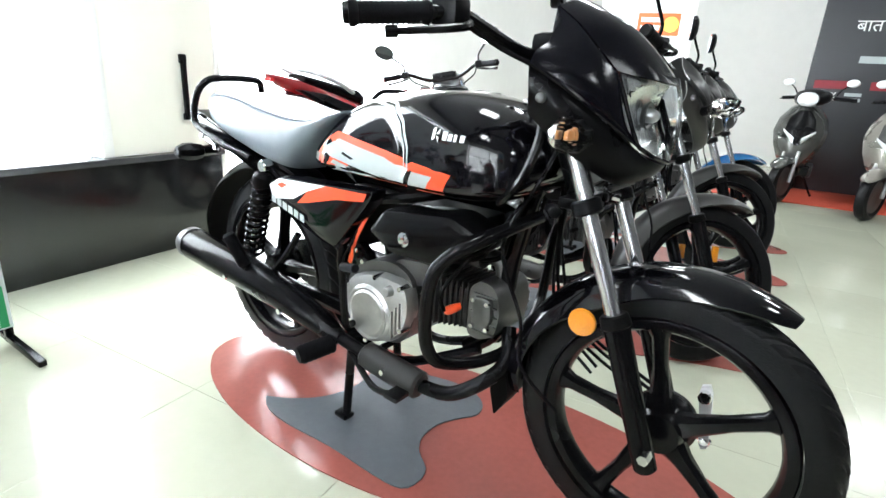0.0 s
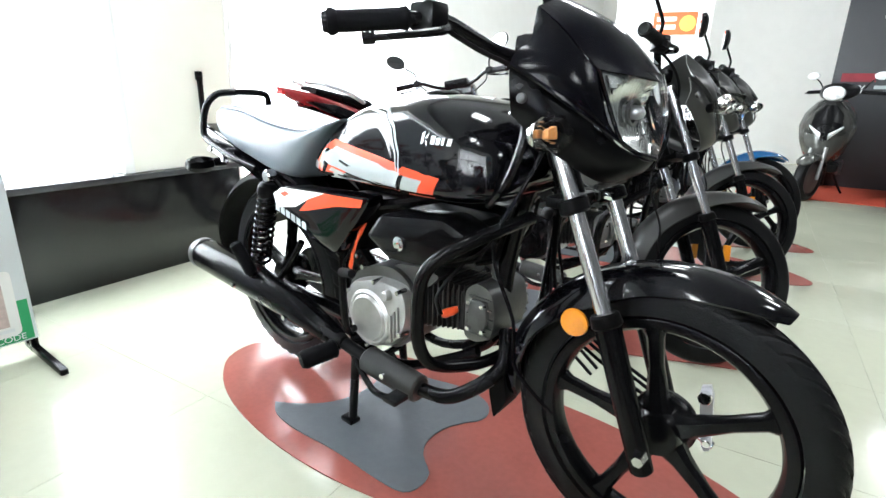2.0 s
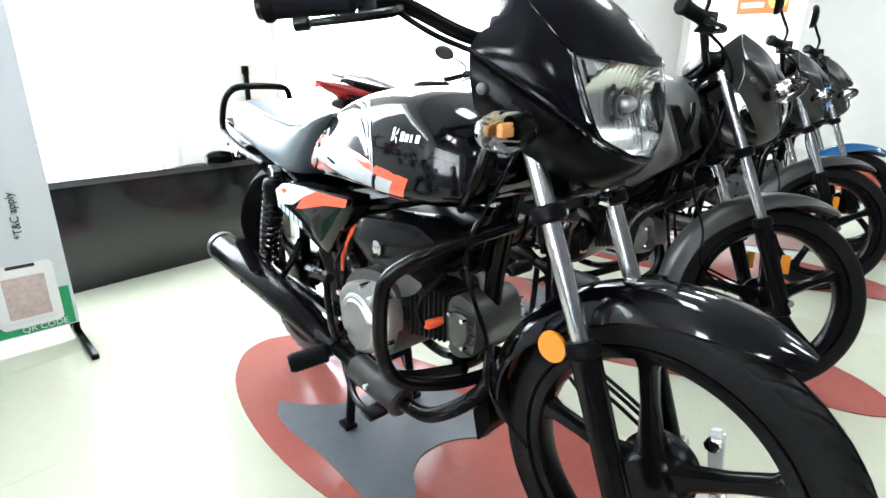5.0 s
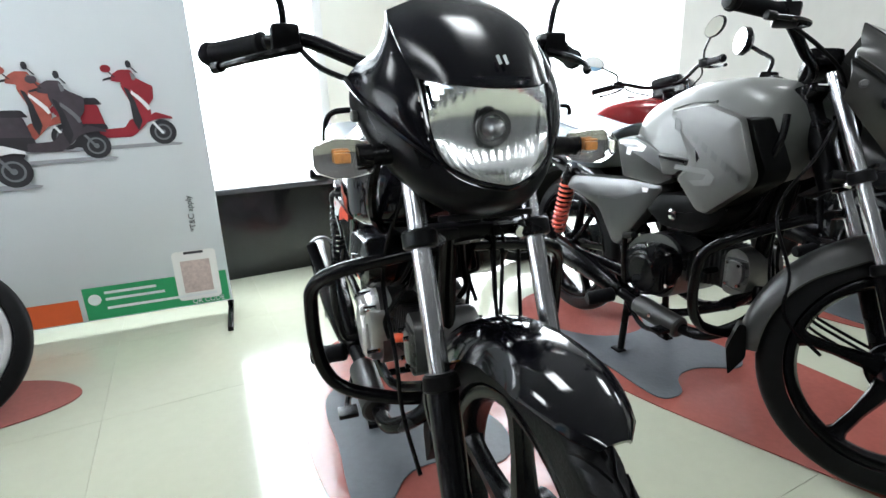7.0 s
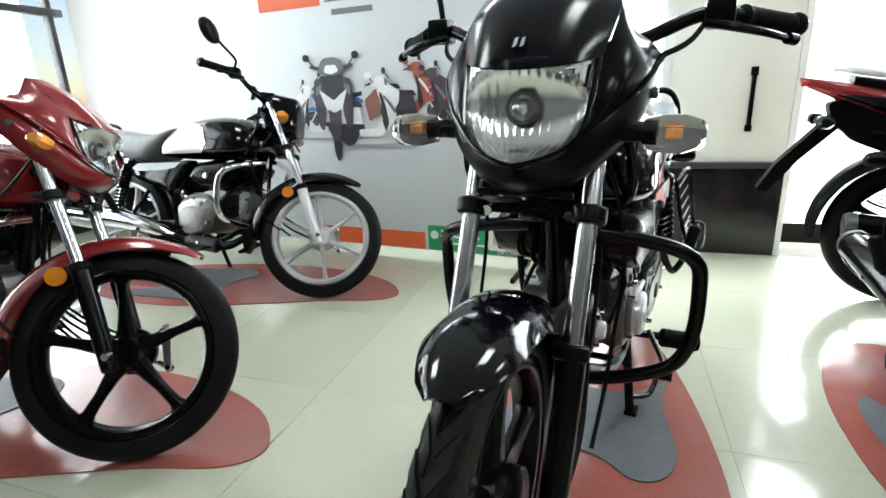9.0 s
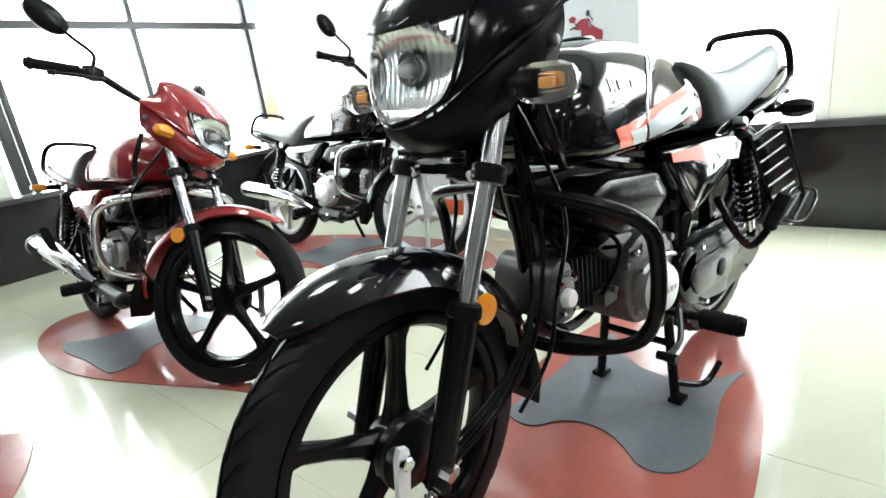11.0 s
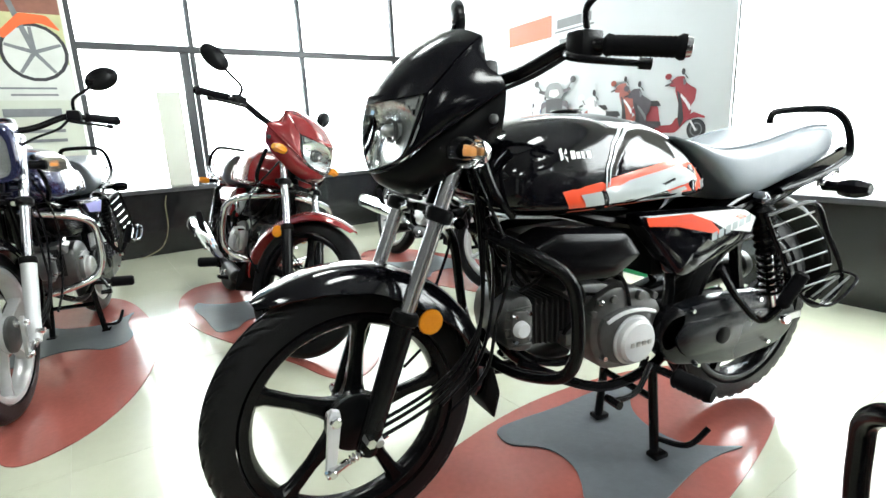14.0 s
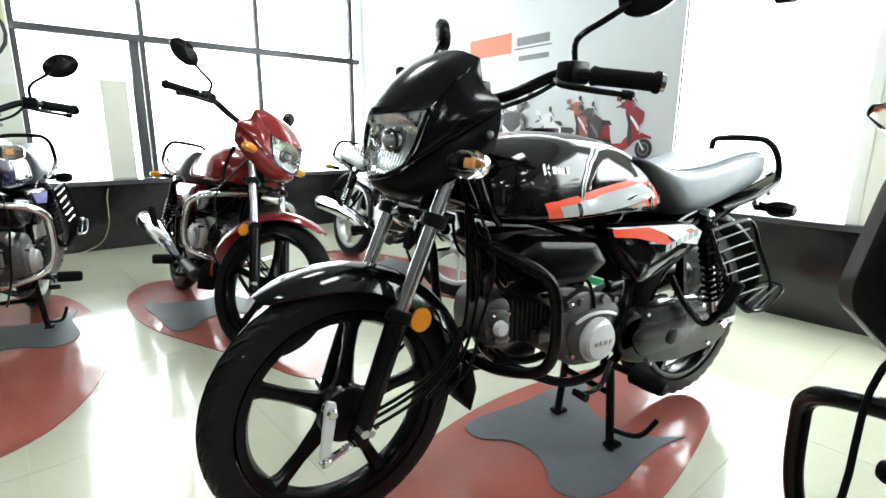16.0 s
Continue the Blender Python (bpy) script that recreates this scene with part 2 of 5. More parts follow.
def tube(bm, pts, r, seg=10, step=5):
    pts = curve_points(pts, step)
    n = len(pts)
    rings, a = [], None
    for i, p in enumerate(pts):
        d = (pts[min(i + 1, n - 1)] - pts[max(i - 1, 0)]).normalized()
        if a is None:
            a = basis(d)[1]
        a = (a - d * a.dot(d)).normalized()
        b = d.cross(a)
        k = r(i / (n - 1)) if callable(r) else r
        rings.append([p + (a * math.cos(t) + b * math.sin(t)) * k for t in (2 * math.pi * j / seg for j in range(seg))])
    return skin(bm, rings)


def oval(x, z0, z1, w, n=2.5, N=30, y=0.0, split=0.5):
    """A rounded section across x, from z0 up to z1 and w to either side; split: where it is widest."""
    zc = z0 + (z1 - z0) * split
    out = []
    for i in range(N):
        t = 2 * math.pi * i / N
        c, s = math.cos(t), math.sin(t)
        yy = w * math.copysign(abs(c) ** (2 / n), c)
        h = (z1 - zc) if s > 0 else (zc - z0)
        out.append(Vector((x, y + yy, zc + h * math.copysign(abs(s) ** (2 / n), s))))
    return out


def lerp_table(tab, x):
    """tab: rows (x, a, b, ...) in order; a smooth value of each column at x."""
    if x <= tab[0][0]:
        return tab[0][1:]
    for p, q in zip(tab, tab[1:]):
        if x <= q[0]:
            t = (x - p[0]) / (q[0] - p[0])
            return tuple(a + (b - a) * t for a, b in zip(p[1:], q[1:]))
    return tab[-1][1:]


def smooth_table(tab, n=24):
    pts = []
    xs = [tab[0][0] + (tab[-1][0] - tab[0][0]) * i / n for i in range(n + 1)]
    k = len(tab)
    out = []
    for x in xs:
        i = max(j for j in range(k) if tab[j][0] <= x + 1e-9)
        i = min(i, k - 2)
        p0, p1, p2, p3 = tab[max(i - 1, 0)], tab[i], tab[i + 1], tab[min(i + 2, k - 1)]
        t = (x - p1[0]) / (p2[0] - p1[0])
        row = [x]
        for c in range(1, len(p1)):
            m1 = (p2[c] - p0[c]) / max(p2[0] - p0[0], 1e-6) * (p2[0] - p1[0])
            m2 = (p3[c] - p1[c]) / max(p3[0] - p1[0], 1e-6) * (p2[0] - p1[0])
            row.append((2 * t ** 3 - 3 * t * t + 1) * p1[c] + (t ** 3 - 2 * t * t + t) * m1 + (-2 * t ** 3 + 3 * t * t) * p2[c] + (t ** 3 - t * t) * m2)
        out.append(tuple(row))
    return out


def rounded(pts, r=0.02, k=4):
    """A closed outline with its corners rounded."""
    out, n = [], len(pts)
    for i in range(n):
        p, a, b = Vector(pts[i]), Vector(pts[i - 1]), Vector(pts[(i + 1) % n])
        u, v = a - p, b - p
        d = min(r, u.length * 0.45, v.length * 0.45)
        s, e = p + u.normalized() * d, p + v.normalized() * d
        for j in range(k + 1):
            t = j / k
            out.append(s * (1 - t) ** 2 + p * 2 * t * (1 - t) + e * t * t)
    return out


def plate(bm, outline, y0, y1, r=0.02, edge=0.008, puff=0.0):
    """A plate from an outline in x and z between y0 (inside) and y1 (outside), with a rounded outer edge."""
    o = rounded([Vector((x, z)) for x, z in outline], r)
    c = sum(o, Vector((0, 0))) / len(o)
    s = 1 if y1 > y0 else -1

    def shrink(d):
        out = []
        for i, p in enumerate(o):
            t = (o[(i + 1) % len(o)] - o[i - 1]).normalized()
            nrm = Vector((-t.y, t.x))
            if nrm.dot(c - p) < 0:
                nrm = -nrm
            out.append(p + nrm * d)
        return out
    e = edge
    rings = [(0, y0), (0, y1 - s * e), (e * 0.3, y1 - s * e * 0.3), (e, y1)]
    sk = [[Vector((p.x, y, p.y)) for p in shrink(d)] for d, y in rings]
    if puff:
        last = sk[-1]
        cc = sum(last, Vector()) / len(last)
        for k in (0.8, 0.5, 0.2):
            sk.append([cc + (p - cc) * k + Vector((0, s * puff * (1 - k * k), 0)) for p in last])
    return skin(bm, sk)


def box(bm, c, s, bevel=0.0, m=None):
    t = Matrix.LocRotScale(Vector(c), None, Vector(s))
    if m is not None:
        t = m @ t
    made = bmesh.ops.create_cube(bm, size=1, matrix=t)
    if bevel:
        edges = list({e for v in made["verts"] for e in v.link_edges})
        bmesh.ops.bevel(bm, geom=edges, offset=bevel, segments=2, affect='EDGES', profile=0.6)
    return bm


def sheet(bm, outline, place, cuts=2):
    """A thin printed shape: an outline in two coordinates, laid on a surface by place(a, b)."""
    vs = [bm.verts.new((a, b, 0)) for a, b in outline]
    f = bm.faces.new(vs)
    bmesh.ops.triangulate(bm, faces=[f])
    for _ in range(cuts):
        bmesh.ops.subdivide_edges(bm, edges=bm.edges[:], cuts=1, use_grid_fill=True)
    for v in bm.verts:
        v.co = Vector(place(v.co.x, v.co.y))
    return bm


# ---- motorcycles ----
# A motorcycle's own axes: x ahead from the rear axle, y to its left, z up from the floor.
REAR, FRONT = Vector((0.0, 0, 0.308)), Vector((1.222, 0, 0.3))
FORK = Vector((-0.394, 0, 0.919))
TANK = smooth_table([(0.285, 0.705, 0.735, 0.06), (0.31, 0.694, 0.755, 0.098), (0.36, 0.687, 0.798, 0.122), (0.42, 0.684, 0.842, 0.136), (0.49, 0.683, 0.872, 0.146), (0.59, 0.682, 0.893, 0.156), (0.70, 0.682, 0.901, 0.166),
                     (0.80, 0.685, 0.892, 0.168), (0.87, 0.695, 0.868, 0.157), (0.92, 0.715, 0.83, 0.127), (0.945, 0.745, 0.79, 0.07)], 70)
TANK_N = 2.9
SIDE_PANEL = [(.15, .625), (.2, .65), (.56, .668), (.55, .645), (.42, .495), (.37, .5), (.18, .562)]


def knee(x, z):
    """How far the tank's flank is sunk behind the arch."""
    d = math.hypot((x - .535) / .15, (z - .735) / .13)
    k = min(1, max(0, (1 - d) / .22))
    return .011 * k * k * (3 - 2 * k)


def tank_side(x, z, side, off=0.0015):
    """The place on the tank's flank at x, z."""
    z0, z1, w = lerp_table(TANK, x)
    zc = z0 + (z1 - z0) * 0.22
    h = (z1 - zc) if z > zc else (zc - z0)
    k = min(abs((z - zc) / h), 0.999)
    return (x, side * (w * (1 - k ** TANK_N) ** (1 / TANK_N) + off - knee(x, z)), z)


def wheel(parent, name, c, radius, width, rim_mat, turn, spokes=5, phase=90, slim=1.0, detail=1):
    c = Vector(c)
    w = width / 2
    rr = radius - 0.058
    bm = lathe(B(), c, (0, 1, 0), [(-w * .55, rr), (-w * .8, rr - .004), (-w * .86, rr - .012), (-w * .8, rr - .022), (-w * .35, rr - .03), (w * .35, rr - .03), (w * .8, rr - .022), (w * .86, rr - .012), (w * .8, rr - .004), (w * .55, rr)], 64, closed=True)
    arms = []
    for i in range(spokes):
        a = radians(phase + 360 / spokes * i)
        d, e = Vector((math.cos(a), 0, math.sin(a))), Vector((-math.sin(a), 0, math.cos(a)))
        rings = []
        for s, hw, hy in ((0.03, .03, .022), (0.07, .019, .018), (0.13, .0135, .015), (rr - .045, .015, .016), (rr - .022, .026, .02)):
            hw *= slim
            p = c + d * s
            rings.append([p + e * (hw * x) + Vector((0, hy * y, 0)) for x, y in ((-1, -.45), (-.55, -1), (.55, -1), (1, -.45), (1, .45), (.55, 1), (-.55, 1), (-1, .45))])
        arms.append(rings)
    ob = part(name, bm, rim_mat, parent, turn=turn)
    for rings in arms:
        part("spoke", skin(B(), rings), rim_mat, ob, turn=turn)
    prof = []
    for i in range(17):
        t = math.pi * (i / 16)
        prof.append((-math.cos(t) * w * (1.0 if 2 < i < 14 else .92), rr + .002 + (radius - rr - .002) * math.sin(t) ** .62))
    part("tyre", lathe(B(), c, (0, 1, 0), prof, 72, closed=True), rubber, ob, turn=turn, sharp=60)
    # tread blocks: slanting ribs to both sides of a middle rib
    if detail:
        bm = B()
        n = 40
        for i in range(n):
            for s in (-1, 1):
                rows = []
                for k in range(5):
                    f = k / 4
                    y = s * w * (.1 + .72 * f)
                    r = rr + .002 + (radius - rr - .002) * max(1 - (y / w) ** 2, 0) ** .31 + .005
                    a0 = 2 * math.pi * (i + (0.5 if s > 0 else 0)) / n + f * .16
                    rows.append([c + Vector((math.cos(a) * q, y, math.sin(a) * q)) for a, q in ((a0, r - .008), (a0 + .008, r), (a0 + .1, r), (a0 + .108, r - .008))])
                skin(bm, rows)
        part("tread", bm, rubber, ob, turn=turn)
    hub = lathe(B(), c, (0, 1, 0), [(-w * 1.0, .024), (-w * .95, .04), (-w * .5, .046), (w * .3, .05), (w * .7, .064), (w * 1.05, .062), (w * 1.15, .05), (w * 1.17, .02)], 32)
    part("hub", hub, rim_mat, ob, turn=turn)
    return ob


def fender(bm, c, r, a0, a1, w, drop, lift=0.0, n=34):
    """A mudguard round the axle c, from angle a0 to a1 in degrees, with sides that drop."""
    c = Vector(c)
    rings = []
    for i in range(n + 1):
        f = i / n
        a = radians(a0 + (a1 - a0) * f)
        d = Vector((math.cos(a), 0, math.sin(a)))
        taper = min(1, .3 + .7 * min(1, f / .14) ** .55, .5 + .5 * min(1, (1 - f) / .2) ** .6)
        rad = r + lift * (2 * f - 1) ** 2
        dr = drop * (.75 + .35 * math.exp(-((f - .5) / .16) ** 2)) * min(1, .25 + 3 * f)
        outer, inner = [], []
        for k in range(13):
            u = -1 + 2 * k / 12
            y = w * taper * math.copysign(abs(u) ** .8, u)
            fall = dr * abs(u) ** 3
            outer.append(c + d * (rad - fall + .004 * (1 - abs(u))) + Vector((0, y, 0)))
            inner.append(c + d * (rad - fall - .004) + Vector((0, y * .96, 0)))
        rings.append(outer + inner[::-1])
    return skin(bm, rings)


def coil(bm, p, q, r, wire, turns, seg=6):
    p, q = Vector(p), Vector(q)
    d, a, b = basis(q - p)
    n = int(turns * 12)
    pts = [p + (q - p) * (i / n) + (a * math.cos(2 * math.pi * turns * i / n) + b * math.sin(2 * math.pi * turns * i / n)) * r for i in range(n + 1)]
    return tube(bm, pts, wire, seg, 1)


# Fairing: key points of its left half; the right half is mirrored.
F_TOP, F_NOTCH, F_WING = (.946, .108, 1.043), (.948, .128, .988), (.938, .172, .948)
F_LENS, F_LOBE, F_TIP = (1.058, .1, .943), (1.106, .072, .829), (1.134, 0, .93)
F_REAR, F_CHIN = (.935, .152, .868), (1.075, 0, .752)
LENS_HALF = [(.803, .002), (.807, .025), (.814, .046), (.824, .066), (.835, .079), (.85, .087), (.88, .092), (.91, .0945), (.945, .097)]


def along(pts, n):
    """n + 1 points at even steps along a smooth line through pts."""
    c = curve_points(pts, 10)
    d = [0.0]
    for p, q in zip(c, c[1:]):
        d.append(d[-1] + (q - p).length)
    out = []
    for i in range(n + 1):
        w = d[-1] * i / n
        k = max(j for j in range(len(d)) if d[j] <= w + 1e-9)
        k = min(k, len(c) - 2)
        out.append(c[k].lerp(c[k + 1], (w - d[k]) / max(d[k + 1] - d[k], 1e-9)))
    return out


def coons(top, bottom, first, last, n, m, swell=0.0):
    """A patch between four lines that share their corners: first and last run from top to bottom. swell: how far its middle stands out."""
    a, b, c, d = along(top, n), along(bottom, n), along(first, m), along(last, m)
    rows = []
    for j in range(m + 1):
        v = j / m
        row = []
        for i in range(n + 1):
            u = i / n
            p = a[i].lerp(b[i], v) + c[j].lerp(d[j], u) - (a[0].lerp(a[n], u)).lerp(b[0].lerp(b[n], u), v)
            row.append(p)
        rows.append(row)
    if swell:
        mid = rows[m // 2][n // 2]
        nrm = (rows[m][n // 2] - rows[0][n // 2]).cross(rows[m // 2][n] - rows[m // 2][0]).normalized()
        if nrm.dot(mid - Vector((.85, 0, .9))) < 0:
            nrm = -nrm
        for j in range(m + 1):
            for i in range(n + 1):
                rows[j][i] = rows[j][i] + nrm * (swell * (4 * (i / n) * (1 - i / n)) ** .8 * (4 * (j / m) * (1 - j / m)) ** .8)
    return rows


def mirrored(rows):
    return [[Vector((p.x, -p.y, p.z)) for p in r] for r in rows]


def shell(rows, d=0.004):
    """A sheet of points given a thickness inwards."""
    bm = skin(B(), rows, closed=False, cap=False)
    bmesh.ops.recalc_face_normals(bm, faces=bm.faces)
    f = min(bm.faces, key=lambda q: -q.calc_area())
    if f.normal.dot(f.calc_center_median() - Vector((.85, 0, .88))) < 0:
        bmesh.ops.reverse_faces(bm, faces=bm.faces)
    bmesh.ops.solidify(bm, geom=bm.faces[:], thickness=d)
    return bm


def lens_row(z, half, back=0.0, n=28):
    """One level line of the headlamp's face, set back by some metres."""
    f = (z - .803) / (.945 - .803)
    xm = 1.142 + .012 * math.sin(math.pi * min(1, f)) - .010 * f
    xe = 1.142 - .036 * min(1, f / .18) ** .8 - .047 * max(0, f - .18) / .82
    return [Vector((xm + (xe - xm) * abs(u) ** 2.2 - back, half * u, z)) for u in (-1 + 2 * i / n for i in range(n + 1))]


def fairing(parent, mat, S, visor_mat=None):
    mirror_y = lambda p: (p[0], -p[1], p[2])
    low_edge = [mirror_y(F_LENS), (1.116, -.06, .934), F_TIP, (1.116, .06, .934), F_LENS]
    top_edge = [mirror_y(F_TOP), (.958, -.06, 1.06), (.962, 0, 1.064), (.958, .06, 1.06), F_TOP]
    crease = [F_TOP, (.99, .112, 1.012), (1.028, .108, .975), F_LENS]
    crease_r = [mirror_y(p) for p in crease]
    visor = coons(top_edge, low_edge, crease_r, crease, 30, 20)
    for j, r in enumerate(visor):
        for i, p in enumerate(r):
            b = (4 * i / 30 * (1 - i / 30)) ** .7 * 4 * j / 20 * (1 - j / 20)
            r[i] = p + Vector((.006 * b, 0, .008 * b))
    front = [F_LENS, (1.072, .098, .9), (1.086, .09, .86), F_LOBE]
    rear = [F_TOP, (.945, .113, 1.015), F_NOTCH, (.938, .155, .968), F_WING]
    lower = [F_WING, (1.0, .155, .912), (1.06, .118, .868), F_LOBE]
    side = coons(crease, lower, rear, front, 24, 16, .015)
    body = part("fairing", shell(side), mat, parent, turn=S)
    part("fairing_side", shell(mirrored(side)), mat, body, turn=S)
    part("visor", shell([[p + Vector((.002, 0, .001)) for p in r] for r in visor]), visor_mat or mat, body, "smoked black flyscreen", turn=S)
    # recessed lower half with the chin under the lamp
    inset = [(x - .006, y * .95, z - .002) for x, y, z in lower]
    rim_low = [inset[0], inset[1], inset[2], (1.098, .068, .822), (1.118, .046, .808), (1.134, .02, .799), (1.136, 0, .797)]
    hem = [F_REAR, (.98, .132, .826), (1.03, .095, .785), (1.065, .05, .758), F_CHIN]
    chin = coons(rim_low, hem, [rim_low[0], (.938, .168, .91), F_REAR], [rim_low[-1], (1.118, 0, .775), F_CHIN], 26, 10, .01)
    low_l = part("chin", shell(chin), black_satin if mat is visor_black else mat, body, "black lower fairing", turn=S)
    part("chin_half", shell(mirrored(chin)), black_satin if mat is visor_black else mat, low_l, turn=S)
    for sd in (-1, 1):
        part("fairing_edge", tube(B(), [(x + .001, sd * (y + .001), z) for x, y, z in lower], .004, 6, 6), mat, body, turn=S)
        part("fairing_screw", lathe(B(), (.962, sd * .163, .895), (.1, sd, 0), [(0, .0085), (.007, .0085), (.009, .006), (.0092, .0001)], 16), dark_alloy, body, turn=S)
    # the lamp: a clear lens over a fluted bowl with a bulb
    zs = [.8035 + (.944 - .8035) * (i / 24) ** 1.2 for i in range(25)]
    lens = part("headlight", skin(B(), [lens_row(z, lerp_table(LENS_HALF, z)[0] - .002) for z in zs], closed=False, cap=False), lens_glass, body, "clear headlight lens", turn=S)
    lens.visible_shadow = False
    edge = [lens_row(z, lerp_table(LENS_HALF, z)[0])[0] for z in zs[::2]]
    rim = edge[::-1] + [Vector((p.x, -p.y, p.z)) for p in edge]
    part("lamp_rim", tube(B(), rim, .0038, 8, 2), black_paint, lens, turn=S)
    rows = []
    for z in zs:
        h = lerp_table(LENS_HALF, z)[0]
        row = []
        for j, p in enumerate(lens_row(z, h, .012, 60)):
            u, dz = p.y / .09, (z - .877) / .072
            rr = u * u + dz * dz
            row.append(p - Vector((.058 * max(0, 1 - rr) ** .6 + .00035 * math.sin(j * 1.57), 0, 0)))
        rows.append(row)
    part("reflector", skin(B(), rows, closed=False, cap=False), reflector, lens, "fluted chrome bowl", turn=S, sharp=20)
    c = Vector((1.078, 0, .878))
    part("bulb", lathe(B(), c, (1, 0, 0), [(0, .012), (.02, .012), (.026, .009), (.03, .004), (.031, .001)], 20), rim_steel, lens, turn=S)
    part("bulb_ring", lathe(B(), c, (1, 0, 0), [(.004, .019), (.012, .024), (.014, .022), (.012, .017)], 28, closed=True), dark_alloy, lens, turn=S)
    for sd in (-1, 1):
        part("lamp_wing", skin(B(), [[Vector((1.07 + .012 * k, sd * y, .936 - .03 * k)) for y in (.09 - .001 * k, .074 + .006 * k)] for k in (0, 1)], closed=False, cap=False), chrome, lens, turn=S)
    return body


def signal(parent, name, c, side, S, lens_mat, inner=True, arm=0.07, arm_mat=None, size=1.0, tear=0):
    c = Vector(c)
    ob = part(name, tube(B(), [c + Vector((-.012, -side * arm, .002)), c + Vector((-.006, -side * .02, 0))], lambda f: .017 - .004 * f, 10), arm_mat or black_satin, parent, turn=S)
    bm = B()
    rings = []
    prof = ((-.04, .017), (-.036, .023), (-.012, .028), (.014, .028), (.036, .02), (.041, .014)) if not tear else ((-.036, .014), (-.034, .019), (-.015, .026), (.02, .024), (.055, .014), (.075, .004))
    for y, ry in prof:
        rings.append([c + Vector((math.cos(a) * ry * 1.15, side * y, math.sin(a) * ry)) * size for a in (2 * math.pi * (i + .5) / 8 for i in range(8))])
    lens = part("lens", skin(bm, rings), lens_mat, ob, turn=S, sharp=25)
    if inner:
        lens.visible_shadow = False
        part("bulb", box(B(), c + Vector((-.002, 0, 0)), (.008, .022, .014), .003), amber_dark, ob, turn=S)
        back = []
        for y, ry in ((-.036, .012), (-.034, .02), (-.012, .025), (.01, .025), (.03, .017), (.036, .006)):
            back.append([c + Vector((-.01 + min(0, math.cos(a)) * ry * .8, side * y, math.sin(a) * ry)) for a in (2 * math.pi * i / 12 for i in range(12))])
        part("reflector", skin(B(), back), chrome, ob, turn=S)
    return ob


def motorcycle(name, m, label, group, st):
    g = {"paint": black_paint, "fairing": black_paint, "fender": black_paint, "panel": black_paint, "rim": black_steel, "slider": black_steel, "guard": black_steel, "muffler": black_satin,
         "spring": black_steel, "seat": vinyl, "engine": cast_alloy, "head": head_alloy, "tank": TANK, "side": SIDE_PANEL, "steer": 0.0, "signal": signal_glass, "spokes": 5, "slim": 1.0, "detail": 0, "decals": None, "cover": black_steel,
         "sari": chrome, "mirror": True, "shroud": None, "cowl": None, "chaincase": chain_black, "low_body": 1.0, "side_stand": 0, "lean": 0, "signal_at": (1.035, .2, .842), "signal_size": 1.0, "bar_reflector": 0, "wide": None, "guard_out": (1, 0, 0), "tear": 0, "sport": 0, "lift": -.012}
    g.update(st)
    bike = thing(name, m, label, "motorcycle", group)
    SQUASH[0] = g["low_body"]
    axis = Vector((0.955, 0, 0.83))
    S = Matrix.Translation(axis) @ Matrix.Rotation(radians(g["steer"]), 4, FORK) @ Matrix.Translation(-axis)
    fine = g["detail"]

    # wheels and mudguards
    fw = wheel(bike, "front_wheel", FRONT, 0.288, 0.066, g["rim"], S, g["spokes"], 100, g["slim"], fine)
    wheel(bike, "rear_wheel", REAR, 0.296, 0.08, g["rim"], None, g["spokes"], 80, g["slim"], fine)
    ff = part("front_fender", fender(B(), FRONT, 0.323, 59, 186, 0.07, 0.05, 0.006), g["fender"], bike, turn=S)
    flap = plate(B(), [(0.9, 0.33), (0.915, 0.25), (0.885, 0.195), (0.868, 0.26), (0.885, 0.33)], -.045, .045, .01, .004)
    part("mud_flap", flap, black_matt, ff, turn=S)
    part("rear_fender", fender(B(), REAR, 0.352, 52, 186, 0.085, 0.03), black_matt, bike)
    # fork
    for s in (-1, 1):
        a, b = FRONT + Vector((-.03, s * .095, .04)), FRONT + FORK * 0.245 + Vector((-.0, s * .095, .0))
        tube_top = FRONT + FORK * 0.70 + Vector((0, s * .095, 0))
        sl = part("fork_slider", cyl(B(), FRONT + Vector((0, s * .095, -.03)) - FORK * .01, b, .021, .024, 18, .004), g["slider"], bike, turn=S)
        part("dust_seal", cyl(B(), b - FORK * .012, b + FORK * .014, .028, .026, 18, .004), black_matt, sl, turn=S)
        cyl_t = cyl(B(), b, tube_top, .0155, None, 18)
        part("fork_tube", cyl_t, fork_steel, bike, turn=S)
        part("axle_nut", cyl(B(), FRONT + Vector((0, s * .104, 0)), FRONT + Vector((0, s * .13, 0)), .012, .010, 6), chrome, fw, turn=S)
        rc = FRONT + FORK * 0.215 + Vector((-.075, s * .074, .0))
        if g["bar_reflector"]:
            rb = FRONT + FORK * .12 + Vector((.03, s * .1, 0))
            part("reflector", box(B(), rb, (.024, .01, .055), .004), amber, ff, "amber reflector bar", turn=S)
        else:
            part("reflector", lathe(B(), rc, (0, s, 0), [(0, .025), (.005, .0275), (.009, .026), (.011, .0001)], 24), amber, ff, "round amber reflector", turn=S, sharp=30)
        cl = FRONT + FORK * 0.455 + Vector((0, s * .095, 0))
        bm = cyl(B(), cl - FORK * .014, cl + FORK * .014, .027, None, 18, .004)
        box(bm, cl + Vector((-.022, -s * .03, 0)), (.035, .07, .018), .004)
        part("fork_clamp", bm, black_satin, bike, turn=S)
        part("clamp_bolt", cyl(B(), cl + Vector((-.01, -s * .028, 0)), cl + Vector((.012, -s * .028, -.002)), .009, None, 8), chrome, bike, turn=S)
